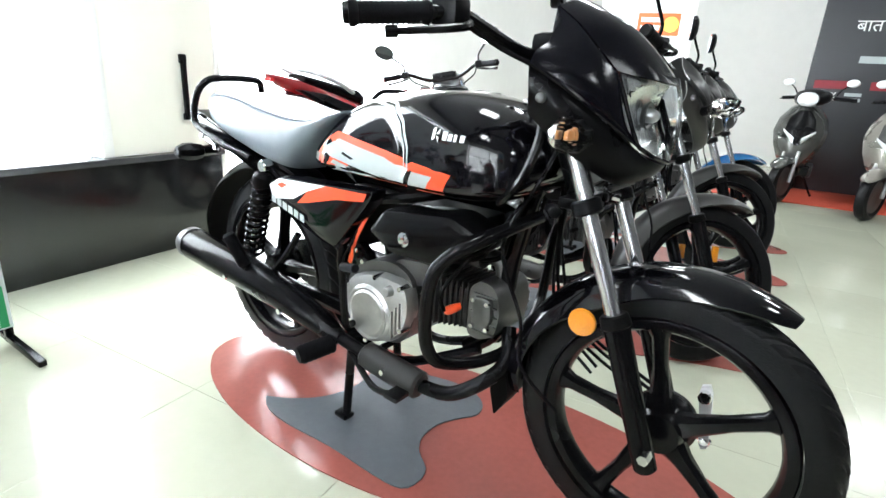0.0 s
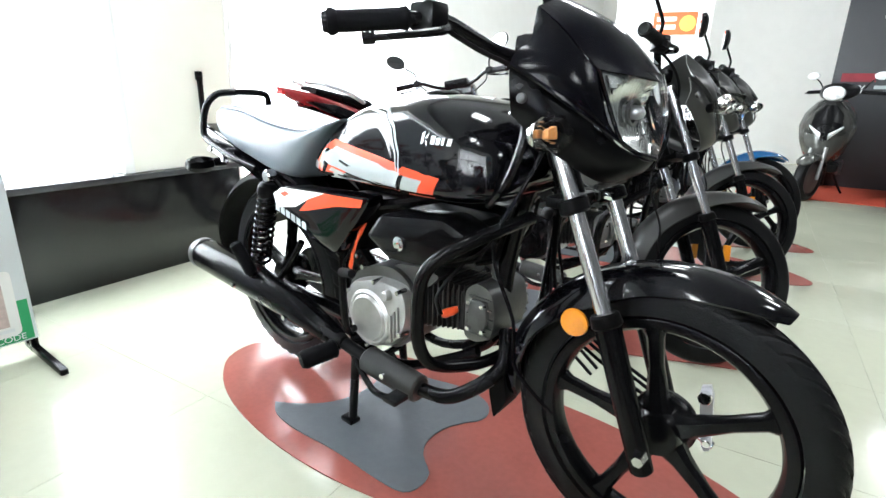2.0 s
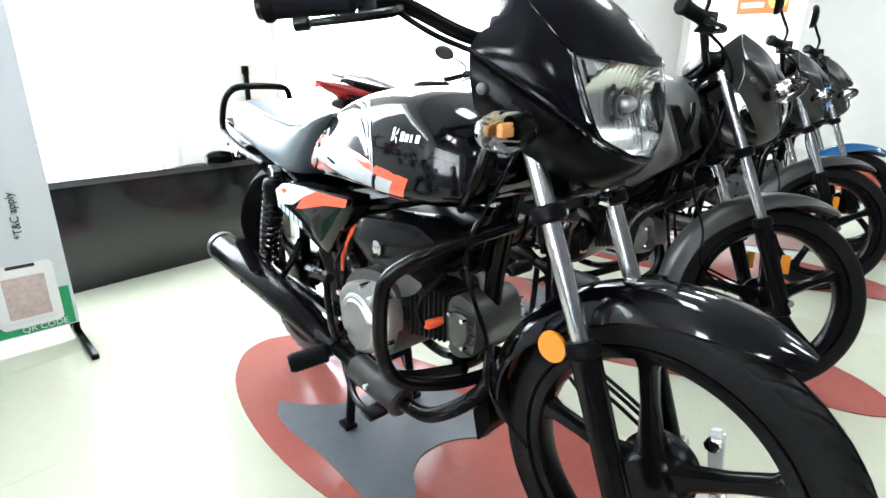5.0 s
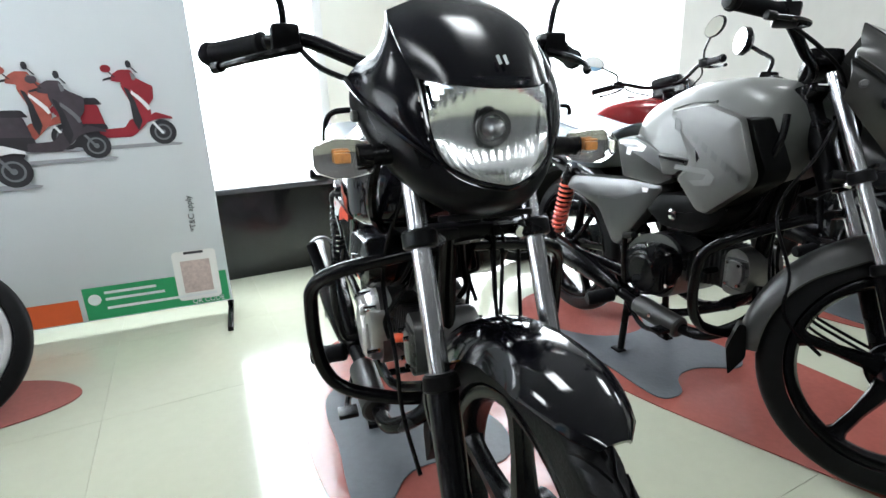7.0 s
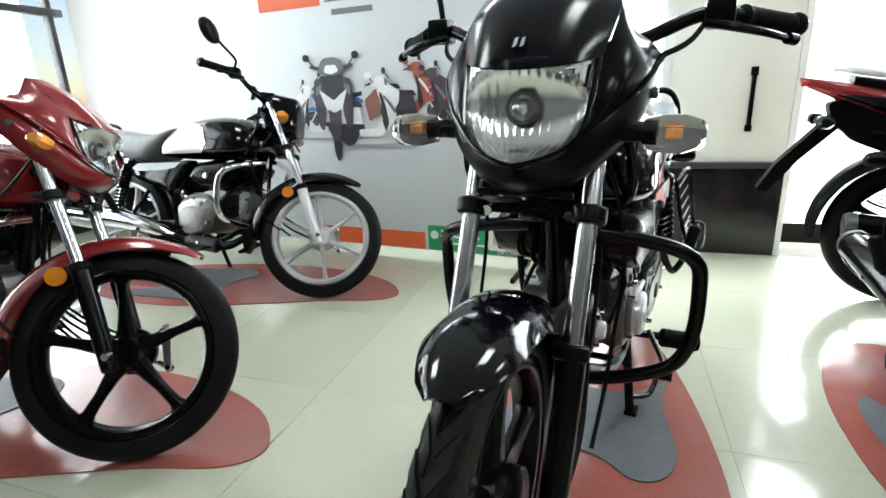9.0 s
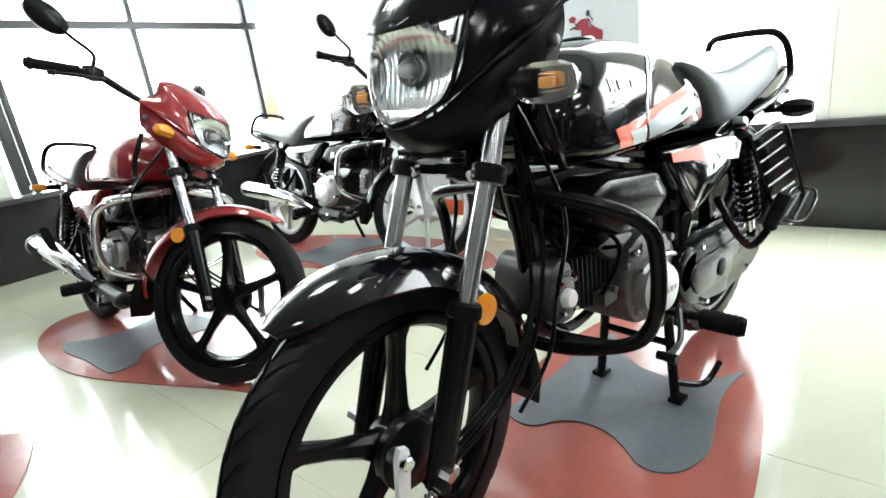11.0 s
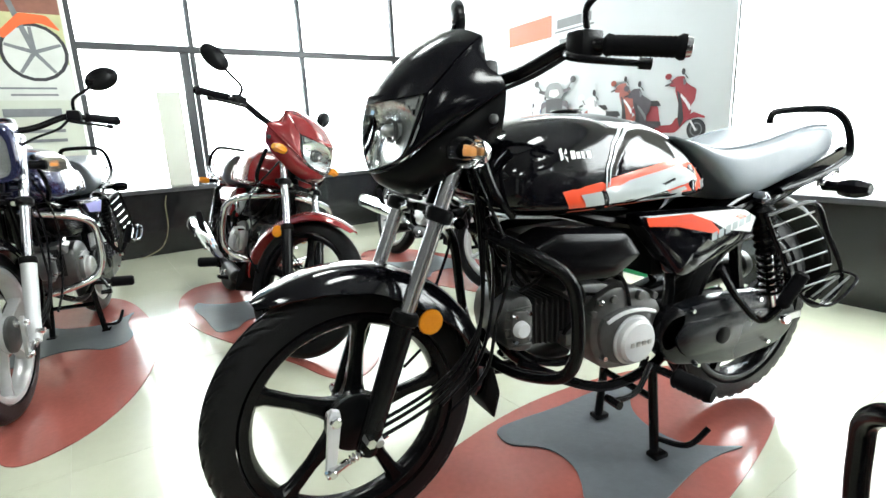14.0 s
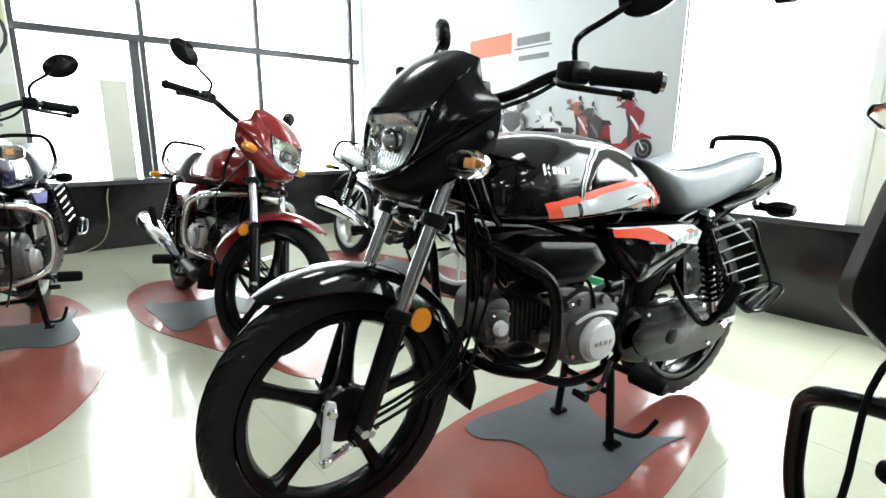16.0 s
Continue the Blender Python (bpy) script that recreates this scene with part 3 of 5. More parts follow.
    bm = B()
    for h, hh in ((.455, .03), (.66, .024)):
        cc = FRONT + FORK * h
        box(bm, cc + Vector((-.034, 0, 0)), (.04, .2, hh * .7), .006)
    cyl(bm, FRONT + FORK * .43 + Vector((-.045, 0, 0)), FRONT + FORK * .69 + Vector((-.045, 0, 0)), .026)
    part("fork_yoke", bm, black_satin, bike, turn=S)
    # headlight and fairing
    if g["cowl"]:
        body = part("headlight_cowl", skin(B(), [[Vector((x, p.y, p.z)) for p in oval(0, z0, z1, w, 5)] for x, z0, z1, w in ((.93, .82, .99, .09), (.97, .79, 1.0, .105), (1.06, .785, .985, .11), (1.075, .79, .975, .105))]), g["cowl"], bike, turn=S)
        lens = part("headlight", skin(B(), [[Vector((x, p.y, p.z)) for p in oval(0, z0, z1, w, 4)] for x, z0, z1, w in ((1.066, .8, .965, .095), (1.084, .81, .955, .085), (1.092, .84, .93, .05))]), lens_glass, body, turn=S)
        lens.visible_shadow = False
        part("reflector", skin(B(), [[Vector((x, p.y, p.z)) for p in oval(0, z0, z1, w, 4)] for x, z0, z1, w in ((1.079, .803, .962, .092), (1.0771, .83, .94, .05))]), reflector, lens, turn=S)
    else:
        F = S
        if g["wide"]:
            F = S @ Matrix.Translation((g["wide"][1], 0, 0)) @ Matrix.Diagonal((1, g["wide"][0], 1, 1))
        body = fairing(bike, g["fairing"], F, g.get("visor"))
        if fine:
            # the maker's mark as two plain strokes
            for k in (-.005, .005):
                o = [(k - .0025, .958), (k + .0025, .96), (k + .0025, .972), (k - .0025, .97)]
                part("mark", sheet(B(), o, lambda p, q: (1.14 - (q - .932) * .98 + .008, p, q), 1), decal_grey, body, turn=F)
    for s in (-1, 1):
        sx, sy, sz = g["signal_at"]
        signal(bike, "turn_signal", (sx, s * sy, sz), s, S, g["signal"], g["signal"] is signal_glass, .07, None, g["signal_size"], g["tear"])
    # handlebar: rises from the yoke and sweeps back to the grips
    top = FRONT + FORK * .70
    bar = part("handlebar", tube(B(), [(.73, -.36, .998), (.815, -.27, 1.01), (.835, -.215, 1.012), (.88, -.13, .975), (.91, -.06, .962), (.91, .06, .962), (.88, .13, .975), (.835, .215, 1.012), (.815, .27, 1.01), (.73, .36, .998)], .0115, 12, 6), black_steel, bike, turn=S)
    for s in (-1, 1):
        g0, g1 = Vector((.725, s * .365, .997)), Vector((.815, s * .27, 1.01))
        gr = lathe(B(), g0, g1 - g0, [(-.004, .012), (-.003, .02), (.004, .021), (.01, .018)] + [(.012 + .004 * i, .0175 if i % 2 else .0162) for i in range(26)] + [(.12, .019), (.126, .013)], 20)
        grip = part("grip", gr, grip_rubber, bar, "ribbed black rubber grip", turn=S)
        part("bar_end", lathe(B(), g0, g0 - g1, [(.003, .017), (.012, .015), (.014, .001)], 16), chrome if s > 0 else black_steel, grip, turn=S)
        sw = box(B(), (.826, s * .245, 1.014), (.05, .045, .045), .009, None)
        part("switch_box", sw, black_satin, bar, turn=S)
        lv = tube(B(), [(.85, s * .225, 1.0), (.868, s * .262, .99), (.848, s * .31, .98), (.8, s * .35, .972)], lambda f: .008 - .003 * f, 8)
        cyl(lv, (.805, s * .346, .973), (.79, s * .358, .971), .009)
        part("lever", lv, black_steel, bar, turn=S)
        cb = tube(B(), [(.84, s * .225, 1.0), (.9, s * .2, .965), (.96, s * .13, .93), (.99, s * .06, .88)], .0045, 6)
        part("cable", cb, black_matt, bar, turn=S)
        if g["mirror"]:
            hd = Vector((.735, s * .34, 1.16))
            mir = part("mirror", tube(B(), [(.82, s * .245, 1.03), (.826, s * .25, 1.075), (.79, s * .285, 1.11), (.745, s * .33, 1.15)], .006, 8), black_steel, bike, turn=S)
            back = []
            tilt = Matrix.Rotation(radians(20) * s, 3, 'Z')
            for dx, k in ((.024, .3), (.018, .75), (.008, 1.0), (-.004, 1.0), (-.008, .96)):
                back.append([hd + tilt @ Vector((dx, math.cos(a) * .06 * k, math.sin(a) * .044 * k + .014 * math.cos(a) * s)) for a in (2 * math.pi * i / 24 for i in range(24))])
            part("mirror_shell", skin(B(), back), black_satin, mir, turn=S)
            face = [hd + tilt @ Vector((-.0085, math.cos(a) * .055, math.sin(a) * .04 + .0128 * math.cos(a) * s)) for a in (2 * math.pi * i / 24 for i in range(24))]
            part("mirror_face", skin(B(), [face, [p + tilt @ Vector((-.0008, 0, 0)) for p in face]]), mirror_glass, mir, turn=S)
    box_b = box(B(), (.925, 0, .985), (.075, .16, .045), .015, None)
    part("instrument_panel", box_b, black_satin, bike, turn=S)

    # tank, seat, panels
    bm = skin(B(), [oval(x, z0, z1, w, TANK_N, 64, split=.22) for x, z0, z1, w in g["tank"]])
    if g["tank"] is TANK:
        for v in bm.verts:
            v.co.y -= math.copysign(min(knee(v.co.x, v.co.z), abs(v.co.y)), v.co.y)
    tank = part("fuel_tank", bm, g["paint"], bike)
    for s in (-1, 1):
        part("wiring_hose", tube(B(), [(.955, s * .12, .875), (.962, s * .135, .83), (.95, s * .145, .775), (.925, s * .14, .735), (.885, s * .12, .70)], .0085, 8), black_steel, tank)
    part("filler_cap", lathe(B(), (.66, 0, .896), (0, 0, 1), [(0, .038), (.008, .038), (.012, .032), (.013, .001)], 24), black_steel if fine else chrome, tank)
    if g["sport"]:
        seat = part("seat", skin(B(), [oval(x, z0, z1, w, 3.2, 28, split=.6) for x, z0, z1, w in ((.46, .80, .83, .1), (.40, .75, .82, .125), (.25, .70, .79, .135), (.12, .73, .80, .125), (.06, .77, .83, .1))]), black_satin, bike, "black stepped seat", sharp=60)
        part("pillion_pad", skin(B(), [oval(x, z0, z1, w, 3.2, 28, split=.6) for x, z0, z1, w in ((.1, .80, .85, .08), (.04, .80, .88, .11), (-.14, .85, .91, .1), (-.28, .90, .935, .07))]), black_satin, seat, sharp=60)
        tail = part("tail_cowl", skin(B(), [oval(x, z0, z1, w, 2.6, 28, split=.55) for x, z0, z1, w in ((.22, .65, .72, .1), (.1, .68, .80, .125), (-.12, .75, .87, .115), (-.3, .83, .915, .075), (-.42, .89, .93, .03), (-.45, .915, .932, .01))]), g["paint"], bike, "pointed red tail fairing", sharp=50)
        for s in (-1, 1):
            part("tail_stripe", plate(B(), [(.05, .715), (-.14, .775), (-.34, .865), (-.2, .85), (0, .79)], s * .06, s * .122, .01, .004), black_satin, tail)
            part("grab_handle", tube(B(), [(.0, s * .1, .86), (-.1, s * .125, .9), (-.25, s * .11, .945), (-.34, s * .06, .96)], .012, 10), silver_paint, tail)
        part("under_tail", plate(B(), [(.14, .69), (-.1, .755), (-.3, .845), (-.35, .83), (-.33, .76), (-.25, .68), (-.1, .62), (.12, .6)], -.062, .062, .02, .012), black_matt, bike)
        part("tail_lamp", box(B(), (-.43, 0, .905), (.03, .05, .02), .006), red_lens, tail)
        part("plate_holder", plate(B(), [(-.24, .8), (-.3, .82), (-.5, .58), (-.56, .47), (-.52, .46), (-.42, .6)], -.05, .05, .01, .006), black_matt, bike)
    else:
        seat_tab = smooth_table([(-.215, .775, .818, .085), (-.19, .745, .84, .11), (-.1, .712, .85, .128), (.0, .688, .842, .135), (.115, .664, .822, .138), (.22, .664, .81, .141), (.29, .716, .806, .142), (.345, .765, .812, .138), (.40, .808, .828, .13), (.435, .828, .838, .115)], 34)
        seat = part("seat", skin(B(), [oval(x, z0, z1, w, 3.4, 36, split=.7) for x, z0, z1, w in seat_tab]), g["seat"], bike, "long padded vinyl seat", sharp=60)
        part("piping", tube(B(), [(x, -w * .86, z1 - (z1 - z0) * .05) for x, z0, z1, w in seat_tab[1:-2:2]], .003, 6, 2), g["seat"], seat)
        part("piping", tube(B(), [(x, w * .86, z1 - (z1 - z0) * .05) for x, z0, z1, w in seat_tab[1:-2:2]], .003, 6, 2), g["seat"], seat)
        bm = B()
        for s in (-1, 1):
            plate(bm, [(.2, .665), (-.2, .765), (-.29, .79), (-.28, .745), (-.15, .69), (.1, .61), (.3, .62)], s * .06, s * .105, .02, .01)
        tail = part("tail_panel", bm, g["panel"], bike)
        part("tail_lamp", skin(B(), [[Vector((x, p.y, p.z)) for p in oval(0, .70, .78, w, 4)] for x, w in ((-.27, .075), (-.3, .07), (-.315, .05))]), red_lens, tail)
        bm = tube(B(), [(.04, -.118, .675), (-.1, -.125, .70), (-.235, -.122, .738), (-.262, -.12, .77), (-.245, -.112, .84), (-.218, -.088, .878), (-.205, -.04, .886), (-.205, .04, .886), (-.218, .088, .878), (-.245, .112, .84), (-.262, .12, .77), (-.235, .122, .738), (-.1, .125, .70), (.04, .118, .675)], .0105, 10, 5)
        rail = part("grab_rail", bm, black_steel, bike)
        for s in (-1, 1):
            part("rail_bracket", plate(B(), [(-.1, .688), (-.2, .722), (-.205, .708), (-.105, .674)], s * .128, s * .134, .004, .002), chrome, rail)
            for x, z in ((-.115, .687), (-.19, .713)):
                part("bolt", cyl(B(), (x, s * .13, z), (x, s * .142, z), .008, .007, 8), chrome, rail)
    for s in (-1, 1):
        part("side_panel", plate(B(), g["side"], s * .09, s * .135, .025, .014, .006), g["panel"], bike)
        part("air_cover", plate(B(), [(.55, .578), (.6, .638), (.79, .66), (.858, .635), (.825, .582), (.75, .54), (.625, .534)], s * .06, s * .148, .018, .018, .004), g["cover"], bike, "black plastic air cleaner cover")
        if s < 0:
            part("cover_screw", lathe(B(), (.675, s * .152, .585), (0, s, 0), [(0, .016), (.005, .016), (.006, .012), (.0062, .001)], 16), chrome, bike)
        signal(bike, "turn_signal", (-.36, s * .13, .76) if g["sport"] else (-.255, s * .148, .658), s, None, g["signal"] if g["signal"] is amber else black_satin, False, .09, None, .75 if g["signal"] is amber else 1.0)
        # shock absorbers
        t, b = Vector((.114, s * .118, .662)), Vector((.03, s * .13, .345))
        u = (b - t).normalized()
        sh = part("shock_absorber", cyl(B(), t + u * .12, b, .013), chrome, bike)
        part("spring", coil(B(), t + u * .055, b - u * .05, .027, .0052, 11), g["spring"], sh)
        part("shroud", lathe(B(), t, u, [(.02, .02), (.03, .03), (.05, .032), (.06, .028), (.15, .026), (.152, .001)], 18), black_satin if fine else black_steel, sh)
        part("mount", cyl(B(), t - Vector((0, s * .014, 0)), t + Vector((0, s * .016, 0)), .02, .018, 14, .003), chrome, sh)
        part("mount", cyl(B(), b - Vector((0, s * .014, 0)), b + Vector((0, s * .016, 0)), .016, .014, 14, .003), black_steel, sh)
        # pegs
        pg = part("foot_peg", lathe(B(), (.462, s * .172, .262), (-.026, s * .095, -.012), [(0, .018)] + [(.004 + .006 * i, .0255 if i % 2 else .0235) for i in range(15)] + [(.096, .02), (.097, .001)], 14), grip_rubber, bike, "black rubber foot peg")
        part("peg_arm", tube(B(), [(.5, s * .1, .28), (.465, s * .15, .265), (.455, s * .19, .26)], .011, 8), black_steel, pg)
        rp = part("rear_foot_peg", lathe(B(), (.118, s * .2, .385), (-.045, s * .022, .09), [(0, .012)] + [(.006 + .006 * i, .0185 if i % 2 else .0165) for i in range(16)] + [(.104, .012), (.105, .001)], 14), grip_rubber, bike, "ribbed rubber pillion peg")
        part("peg_bracket", tube(B(), [(.27, s * .13, .5), (.22, s * .145, .42), (.15, s * .17, .345), (.118, s * .2, .385)], .01, 8), black_steel, rp)
    # frame
    bm = tube(B(), [(.96, 0, .86), (.9, 0, .72), (.86, 0, .55), (.84, 0, .38), (.76, 0, .3)], .02, 12)
    for s in (-1, 1):
        tube(bm, [(.94, s * .02, .8), (.7, s * .05, .68), (.4, s * .085, .62), (.1, s * .095, .655), (-.2, s * .09, .72)], .014, 8)
        tube(bm, [(.42, s * .085, .63), (.4, s * .09, .45), (.44, s * .09, .3)], .014, 8)
        tube(bm, [(.82, s * .04, .33), (.62, s * .08, .235), (.46, s * .09, .25), (.38, s * .09, .3)], .013, 8)
        tube(bm, [(.4, s * .09, .48), (.25, s * .1, .58), (.12, s * .105, .655)], .012, 8)
    part("frame", bm, black_steel, bike)
    bm = B()
    for s in (-1, 1):
        skin(bm, [[Vector((x, s * .1 + p.y, p.z)) for p in oval(0, z - h, z + h, .013, 4, 12)] for x, z, h in ((.42, .325, .024), (.2, .32, .02), (-.05, .31, .022))])
    part("swing_arm", bm, black_steel, bike)
    bm = B()
    gy, gx, gz = g["guard_out"]
    for s in (-gy, gy):
        tube(bm, [(.93, s * .03, .668), (.912, s * .11, .655), (.885, s * .2, .632), (.85, s * .236, .598), (.834, s * .244, .55), (.827, s * .242, .46), (.829, s * .225, .40), (.838, s * .19, .368), (.858, s * .11, .343), (.87, s * .04, .335), (.87, 0, .335)], .0135, 12, 6)
    part("crash_guard", bm, g["guard"], bike, turn=Matrix.Translation((gx, 0, gz)))

    # engine
    eng = part("engine", plate(B(), [(.44, .43), (.5, .48), (.6, .5), (.66, .47), (.67, .36), (.63, .29), (.5, .275), (.43, .33)], -.1, .105, .04, .012), head_alloy, bike, "cast alloy engine")
    rc = plate(B(), [(.447, .40), (.475, .44), (.56, .47), (.66, .466), (.675, .40), (.655, .34), (.61, .295), (.53, .28), (.46, .32)], -.09, -.13, .04, .016)
    cover = part("clutch_cover", rc, g["engine"], eng)
    part("cover_cap", lathe(B(), (.545, -.125, .36), (0, -1, 0), [(0, .076), (.006, .074), (.011, .066), (.009, .061), (.014, .055), (.015, .001)], 40), g["engine"], cover, turn=None, sharp=28)
    part("oil_plug", cyl(B(), (.615, -.125, .44), (.615, -.145, .44), .014, .012, 14, .003), g["engine"], cover)
    for k in range(3):
        part("cover_rib", box(B(), (.625 + .012 * k, -.131, .355 + .014 * k), (.004, .01, .07), .0015), g["engine"], cover)
    lc = plate(B(), [(.475, .41), (.5, .435), (.57, .445), (.64, .43), (.65, .37), (.62, .31), (.54, .285), (.48, .31)], .09, .115, .04, .012)
    mg = part("magneto_cover", lc, dark_alloy if fine else head_alloy, eng)
    part("cover_cap", lathe(B(), (.543, .112, .357), (0, 1, 0), [(0, .064), (.006, .062), (.008, .056), (.02, .054), (.026, .048), (.028, .001)], 40), silver_paint if fine else g["engine"], mg, sharp=28)
    for k in range(4):
        part("cast_mark", box(B(), (.57 - .018 * k, .1425, .357), (.011, .002, .012), .0005), cast_alloy, mg)
    for s, pts in ((-1, ((.468, .415), (.57, .462), (.65, .455), (.655, .35), (.54, .286), (.462, .34))), (1, ((.5, .427), (.625, .425), (.635, .33), (.5, .3)))):
        for x, z in pts:
            part("bolt", cyl(B(), (x, s * .108, z), (x, s * (.138 if s < 0 else .124), z), .0075, .0065, 8), chrome, eng)
    if fine:
        # small pieces crowded round the left of the engine
        for x, y, z, r in ((.47, .1, .455, .011), (.52, .105, .465, .014), (.6, .1, .468, .012), (.655, .095, .44, .01), (.69, .085, .40, .009), (.64, .09, .47, .008)):
            part("boss", cyl(B(), (x, y - .03, z), (x, y + .012, z), r, r * .85, 12, .002), head_alloy, mg)
        part("cover_strap", tube(B(), [(.482, .122, .42), (.53, .128, .436), (.585, .128, .438), (.63, .122, .42)], .005, 8), silver_paint, mg)
        part("sensor", cyl(B(), (.63, .1, .46), (.655, .125, .475), .009, .007, 10, .002), chrome, mg)
        part("cam_plug", cyl(B(), (.845, .08, .437), (.845, .098, .437), .02, .018, 18, .003), silver_paint, eng)
        part("chain_tensioner", box(B(), (.7, .075, .385), (.05, .03, .03), .006), head_alloy, eng)
        part("breather_hose", tube(B(), [(.61, .06, .5), (.585, .1, .525), (.56, .105, .49), (.552, .11, .445)], .0045, 8), black_matt, eng)
        part("breather_hose", tube(B(), [(.70, .07, .54), (.69, .105, .50), (.70, .1, .45), (.73, .085, .40)], .005, 8), black_matt, eng)
    cy = part("cylinder", box(B(), (.735, 0, .425), (.15, .11, .1), .01), fin_alloy, eng, "finned cylinder")
    for i in range(9):
        x = .672 + .0145 * i
        part("fin", box(B(), (x, 0, .422 + .12 * (x - .672)), (.0045, .14 - .02 * (i / 8), .125 - .015 * (i / 8)), .0015), fin_alloy, cy)
    hd = part("cylinder_head", plate(B(), [(.80, .49), (.83, .512), (.868, .5), (.882, .45), (.872, .39), (.83, .37), (.80, .375)], -.07, .07, .02, .012), g["head"], eng)
    for i in range(5):
        part("fin", box(B(), (.842, 0, .392 + .022 * i), (.07 - .006 * abs(i - 2), .152, .004), .0012), g["head"], hd)
    for s in (-1, 1):
        part("head_cover", plate(B(), [(.815, .475), (.862, .48), (.868, .43), (.85, .395), (.815, .4)], s * .068, s * .082, .015, .006), g["head"], hd)
        for x, z in ((.822, .47), (.858, .468), (.86, .41), (.822, .408)):
            part("bolt", cyl(B(), (x, s * .08, z), (x, s * .09, z), .006, .005, 8), chrome, hd)
    part("engine_top", plate(B(), [(.55, .46), (.6, .505), (.68, .515), (.74, .505), (.7, .47), (.66, .45)], -.085, .085, .02, .012), g["engine"] if not fine else g["head"], eng)
    part("carburettor", lathe(B(), (.72, -.02, .535), (1, 0, .1), [(-.1, .02), (-.06, .03), (-.02, .03), (.0, .024), (.05, .022), (.08, .024)], 18), dark_alloy, eng)
    part("inlet_pipe", tube(B(), [(.78, 0, .545), (.83, 0, .54), (.845, 0, .5)], .018, 12), g["head"], eng)
    part("starter_motor", cyl(B(), (.58, .03, .52), (.68, .03, .53), .026, None, 16, .004), black_satin, eng)
    plug = orange_cable if fine else black_matt
    part("spark_plug_cap", lathe(B(), (.762, -.075, .425), (-.3, -1, -.1), [(-.02, .008), (.0, .0105), (.016, .0105), (.022, .007), (.024, .001)], 14), plug, eng)
    part("spark_lead", tube(B(), [(.755, -.1, .424), (.745, -.105, .46), (.76, -.09, .5), (.8, -.05, .57)], .005, 8), black_matt, eng)
    for k, (dx, dy) in enumerate(((0, 0), (.012, .006), (-.008, .012))):
        part("wire", tube(B(), [(.452 + dx, -.112 - dy, .468), (.466 + dx, -.118 - dy, .49), (.478, -.116 - dy, .52), (.487 + dx * .4, -.108, .56), (.5, -.09, .6)], .0035, 6), plug if k < 2 else black_matt, eng)
    for k in range(7):
        y0 = -.08 + .025 * k
        part("hose", tube(B(), [(.9 - .01 * (k % 3), y0 * .6, .69), (.86 - .02 * (k % 2), y0, .6), (.78 + .03 * (k % 3), y0 * 1.1, .555), (.66 + .03 * k, y0, .52)], .0045 + .001 * (k % 3), 6), black_matt, eng)
    part("battery_box", box(B(), (.38, 0, .56), (.16, .17, .13), .012), black_matt, bike)
    part("air_box", box(B(), (.7, 0, .595), (.2, .13, .09), .02), black_matt, bike)
    part("bracket", plate(B(), [(.44, .5), (.475, .52), (.515, .49), (.5, .46), (.455, .45)], -.075, -.098, .01, .003), black_steel, eng)
    for x, z in ((.475, .5), (.495, .475)):
        part("bolt", cyl(B(), (x, -.095, z), (x, -.108, z), .007, .006, 8), chrome, eng)
    # exhaust
    ex = part("exhaust_pipe", tube(B(), [(.88, -.02, .4), (.9, -.06, .33), (.84, -.115, .265), (.76, -.13, .235), (.6, -.135, .24), (.47, -.15, .268)], .017, 12), black_satin, bike)
    part("heat_shield", cyl(B(), (.73, -.137, .236), (.55, -.142, .252), .034, .034, 18, .006), charcoal, ex)
    part("bolt", cyl(B(), (.64, -.165, .25), (.64, -.18, .252), .008, .007, 8), chrome, ex)
    bm = skin(B(), [[Vector((x, y0 + math.cos(a) * r, z + math.sin(a) * r)) for a in (2 * math.pi * i / 26 for i in range(26))] for x, y0, z, r in
                    ((.47, -.15, .27, .018), (.42, -.16, .288, .03), (.3, -.168, .322, .043), (.15, -.172, .342, .049), (-.05, -.175, .356, .051), (-.21, -.176, .364, .05), (-.245, -.176, .366, .045), (-.25, -.176, .366, .037), (-.235, -.176, .366, .03), (-.12, -.176, .36, .028))])
    mf = part("muffler", bm, g["muffler"], bike)
    part("muffler_tip", lathe(B(), (-.235, -.176, .366), (-1, 0, 0), [(-.02, .0513), (.005, .0513), (.018, .046), (.02, .037), (.005, .033)], 26), dark_alloy, mf)
    for x, y, z in ((.04, -.222, .335), (.28, -.207, .3)):
        part("bolt", cyl(B(), (x, y + .02, z), (x, y - .004, z), .009, .008, 8), chrome, mf)
    # levers, stand, chain case
    kl = tube(B(), [(.5, -.14, .32), (.515, -.175, .33), (.522, -.19, .4), (.525, -.195, .485), (.53, -.2, .49)], .0095, 8)
    kick = part("kick_lever", kl, black_steel, bike)
    part("kick_pedal", cyl(B(), (.525, -.195, .492), (.6, -.225, .515), .011, .01, 10, .002), grip_rubber, kick)
    br = tube(B(), [(.5, -.15, .25), (.62, -.19, .215), (.7, -.2, .23)], .008, 8)
    box(br, (.71, -.2, .235), (.04, .045, .012), .003)
    part("brake_pedal", br, black_steel, bike)
    gl = tube(B(), [(.52, .15, .3), (.6, .19, .27), (.68, .2, .27)], .007, 8)
    cyl(gl, (.68, .18, .27), (.68, .22, .27), .01)
    part("gear_lever", gl, black_steel, bike)
    if g["side_stand"]:
        foot = .26 * math.tan(radians(g["lean"])) + .012
        st_b = tube(B(), [(.5, .1, .26), (.47, .17, .17), (.44, .255, foot)], .011, 10)
        box(st_b, (.44, .26, foot - .004), (.06, .035, .012), .003)
        part("side_stand", st_b, black_steel, bike)
    st_b = B()
    up = g["lift"]
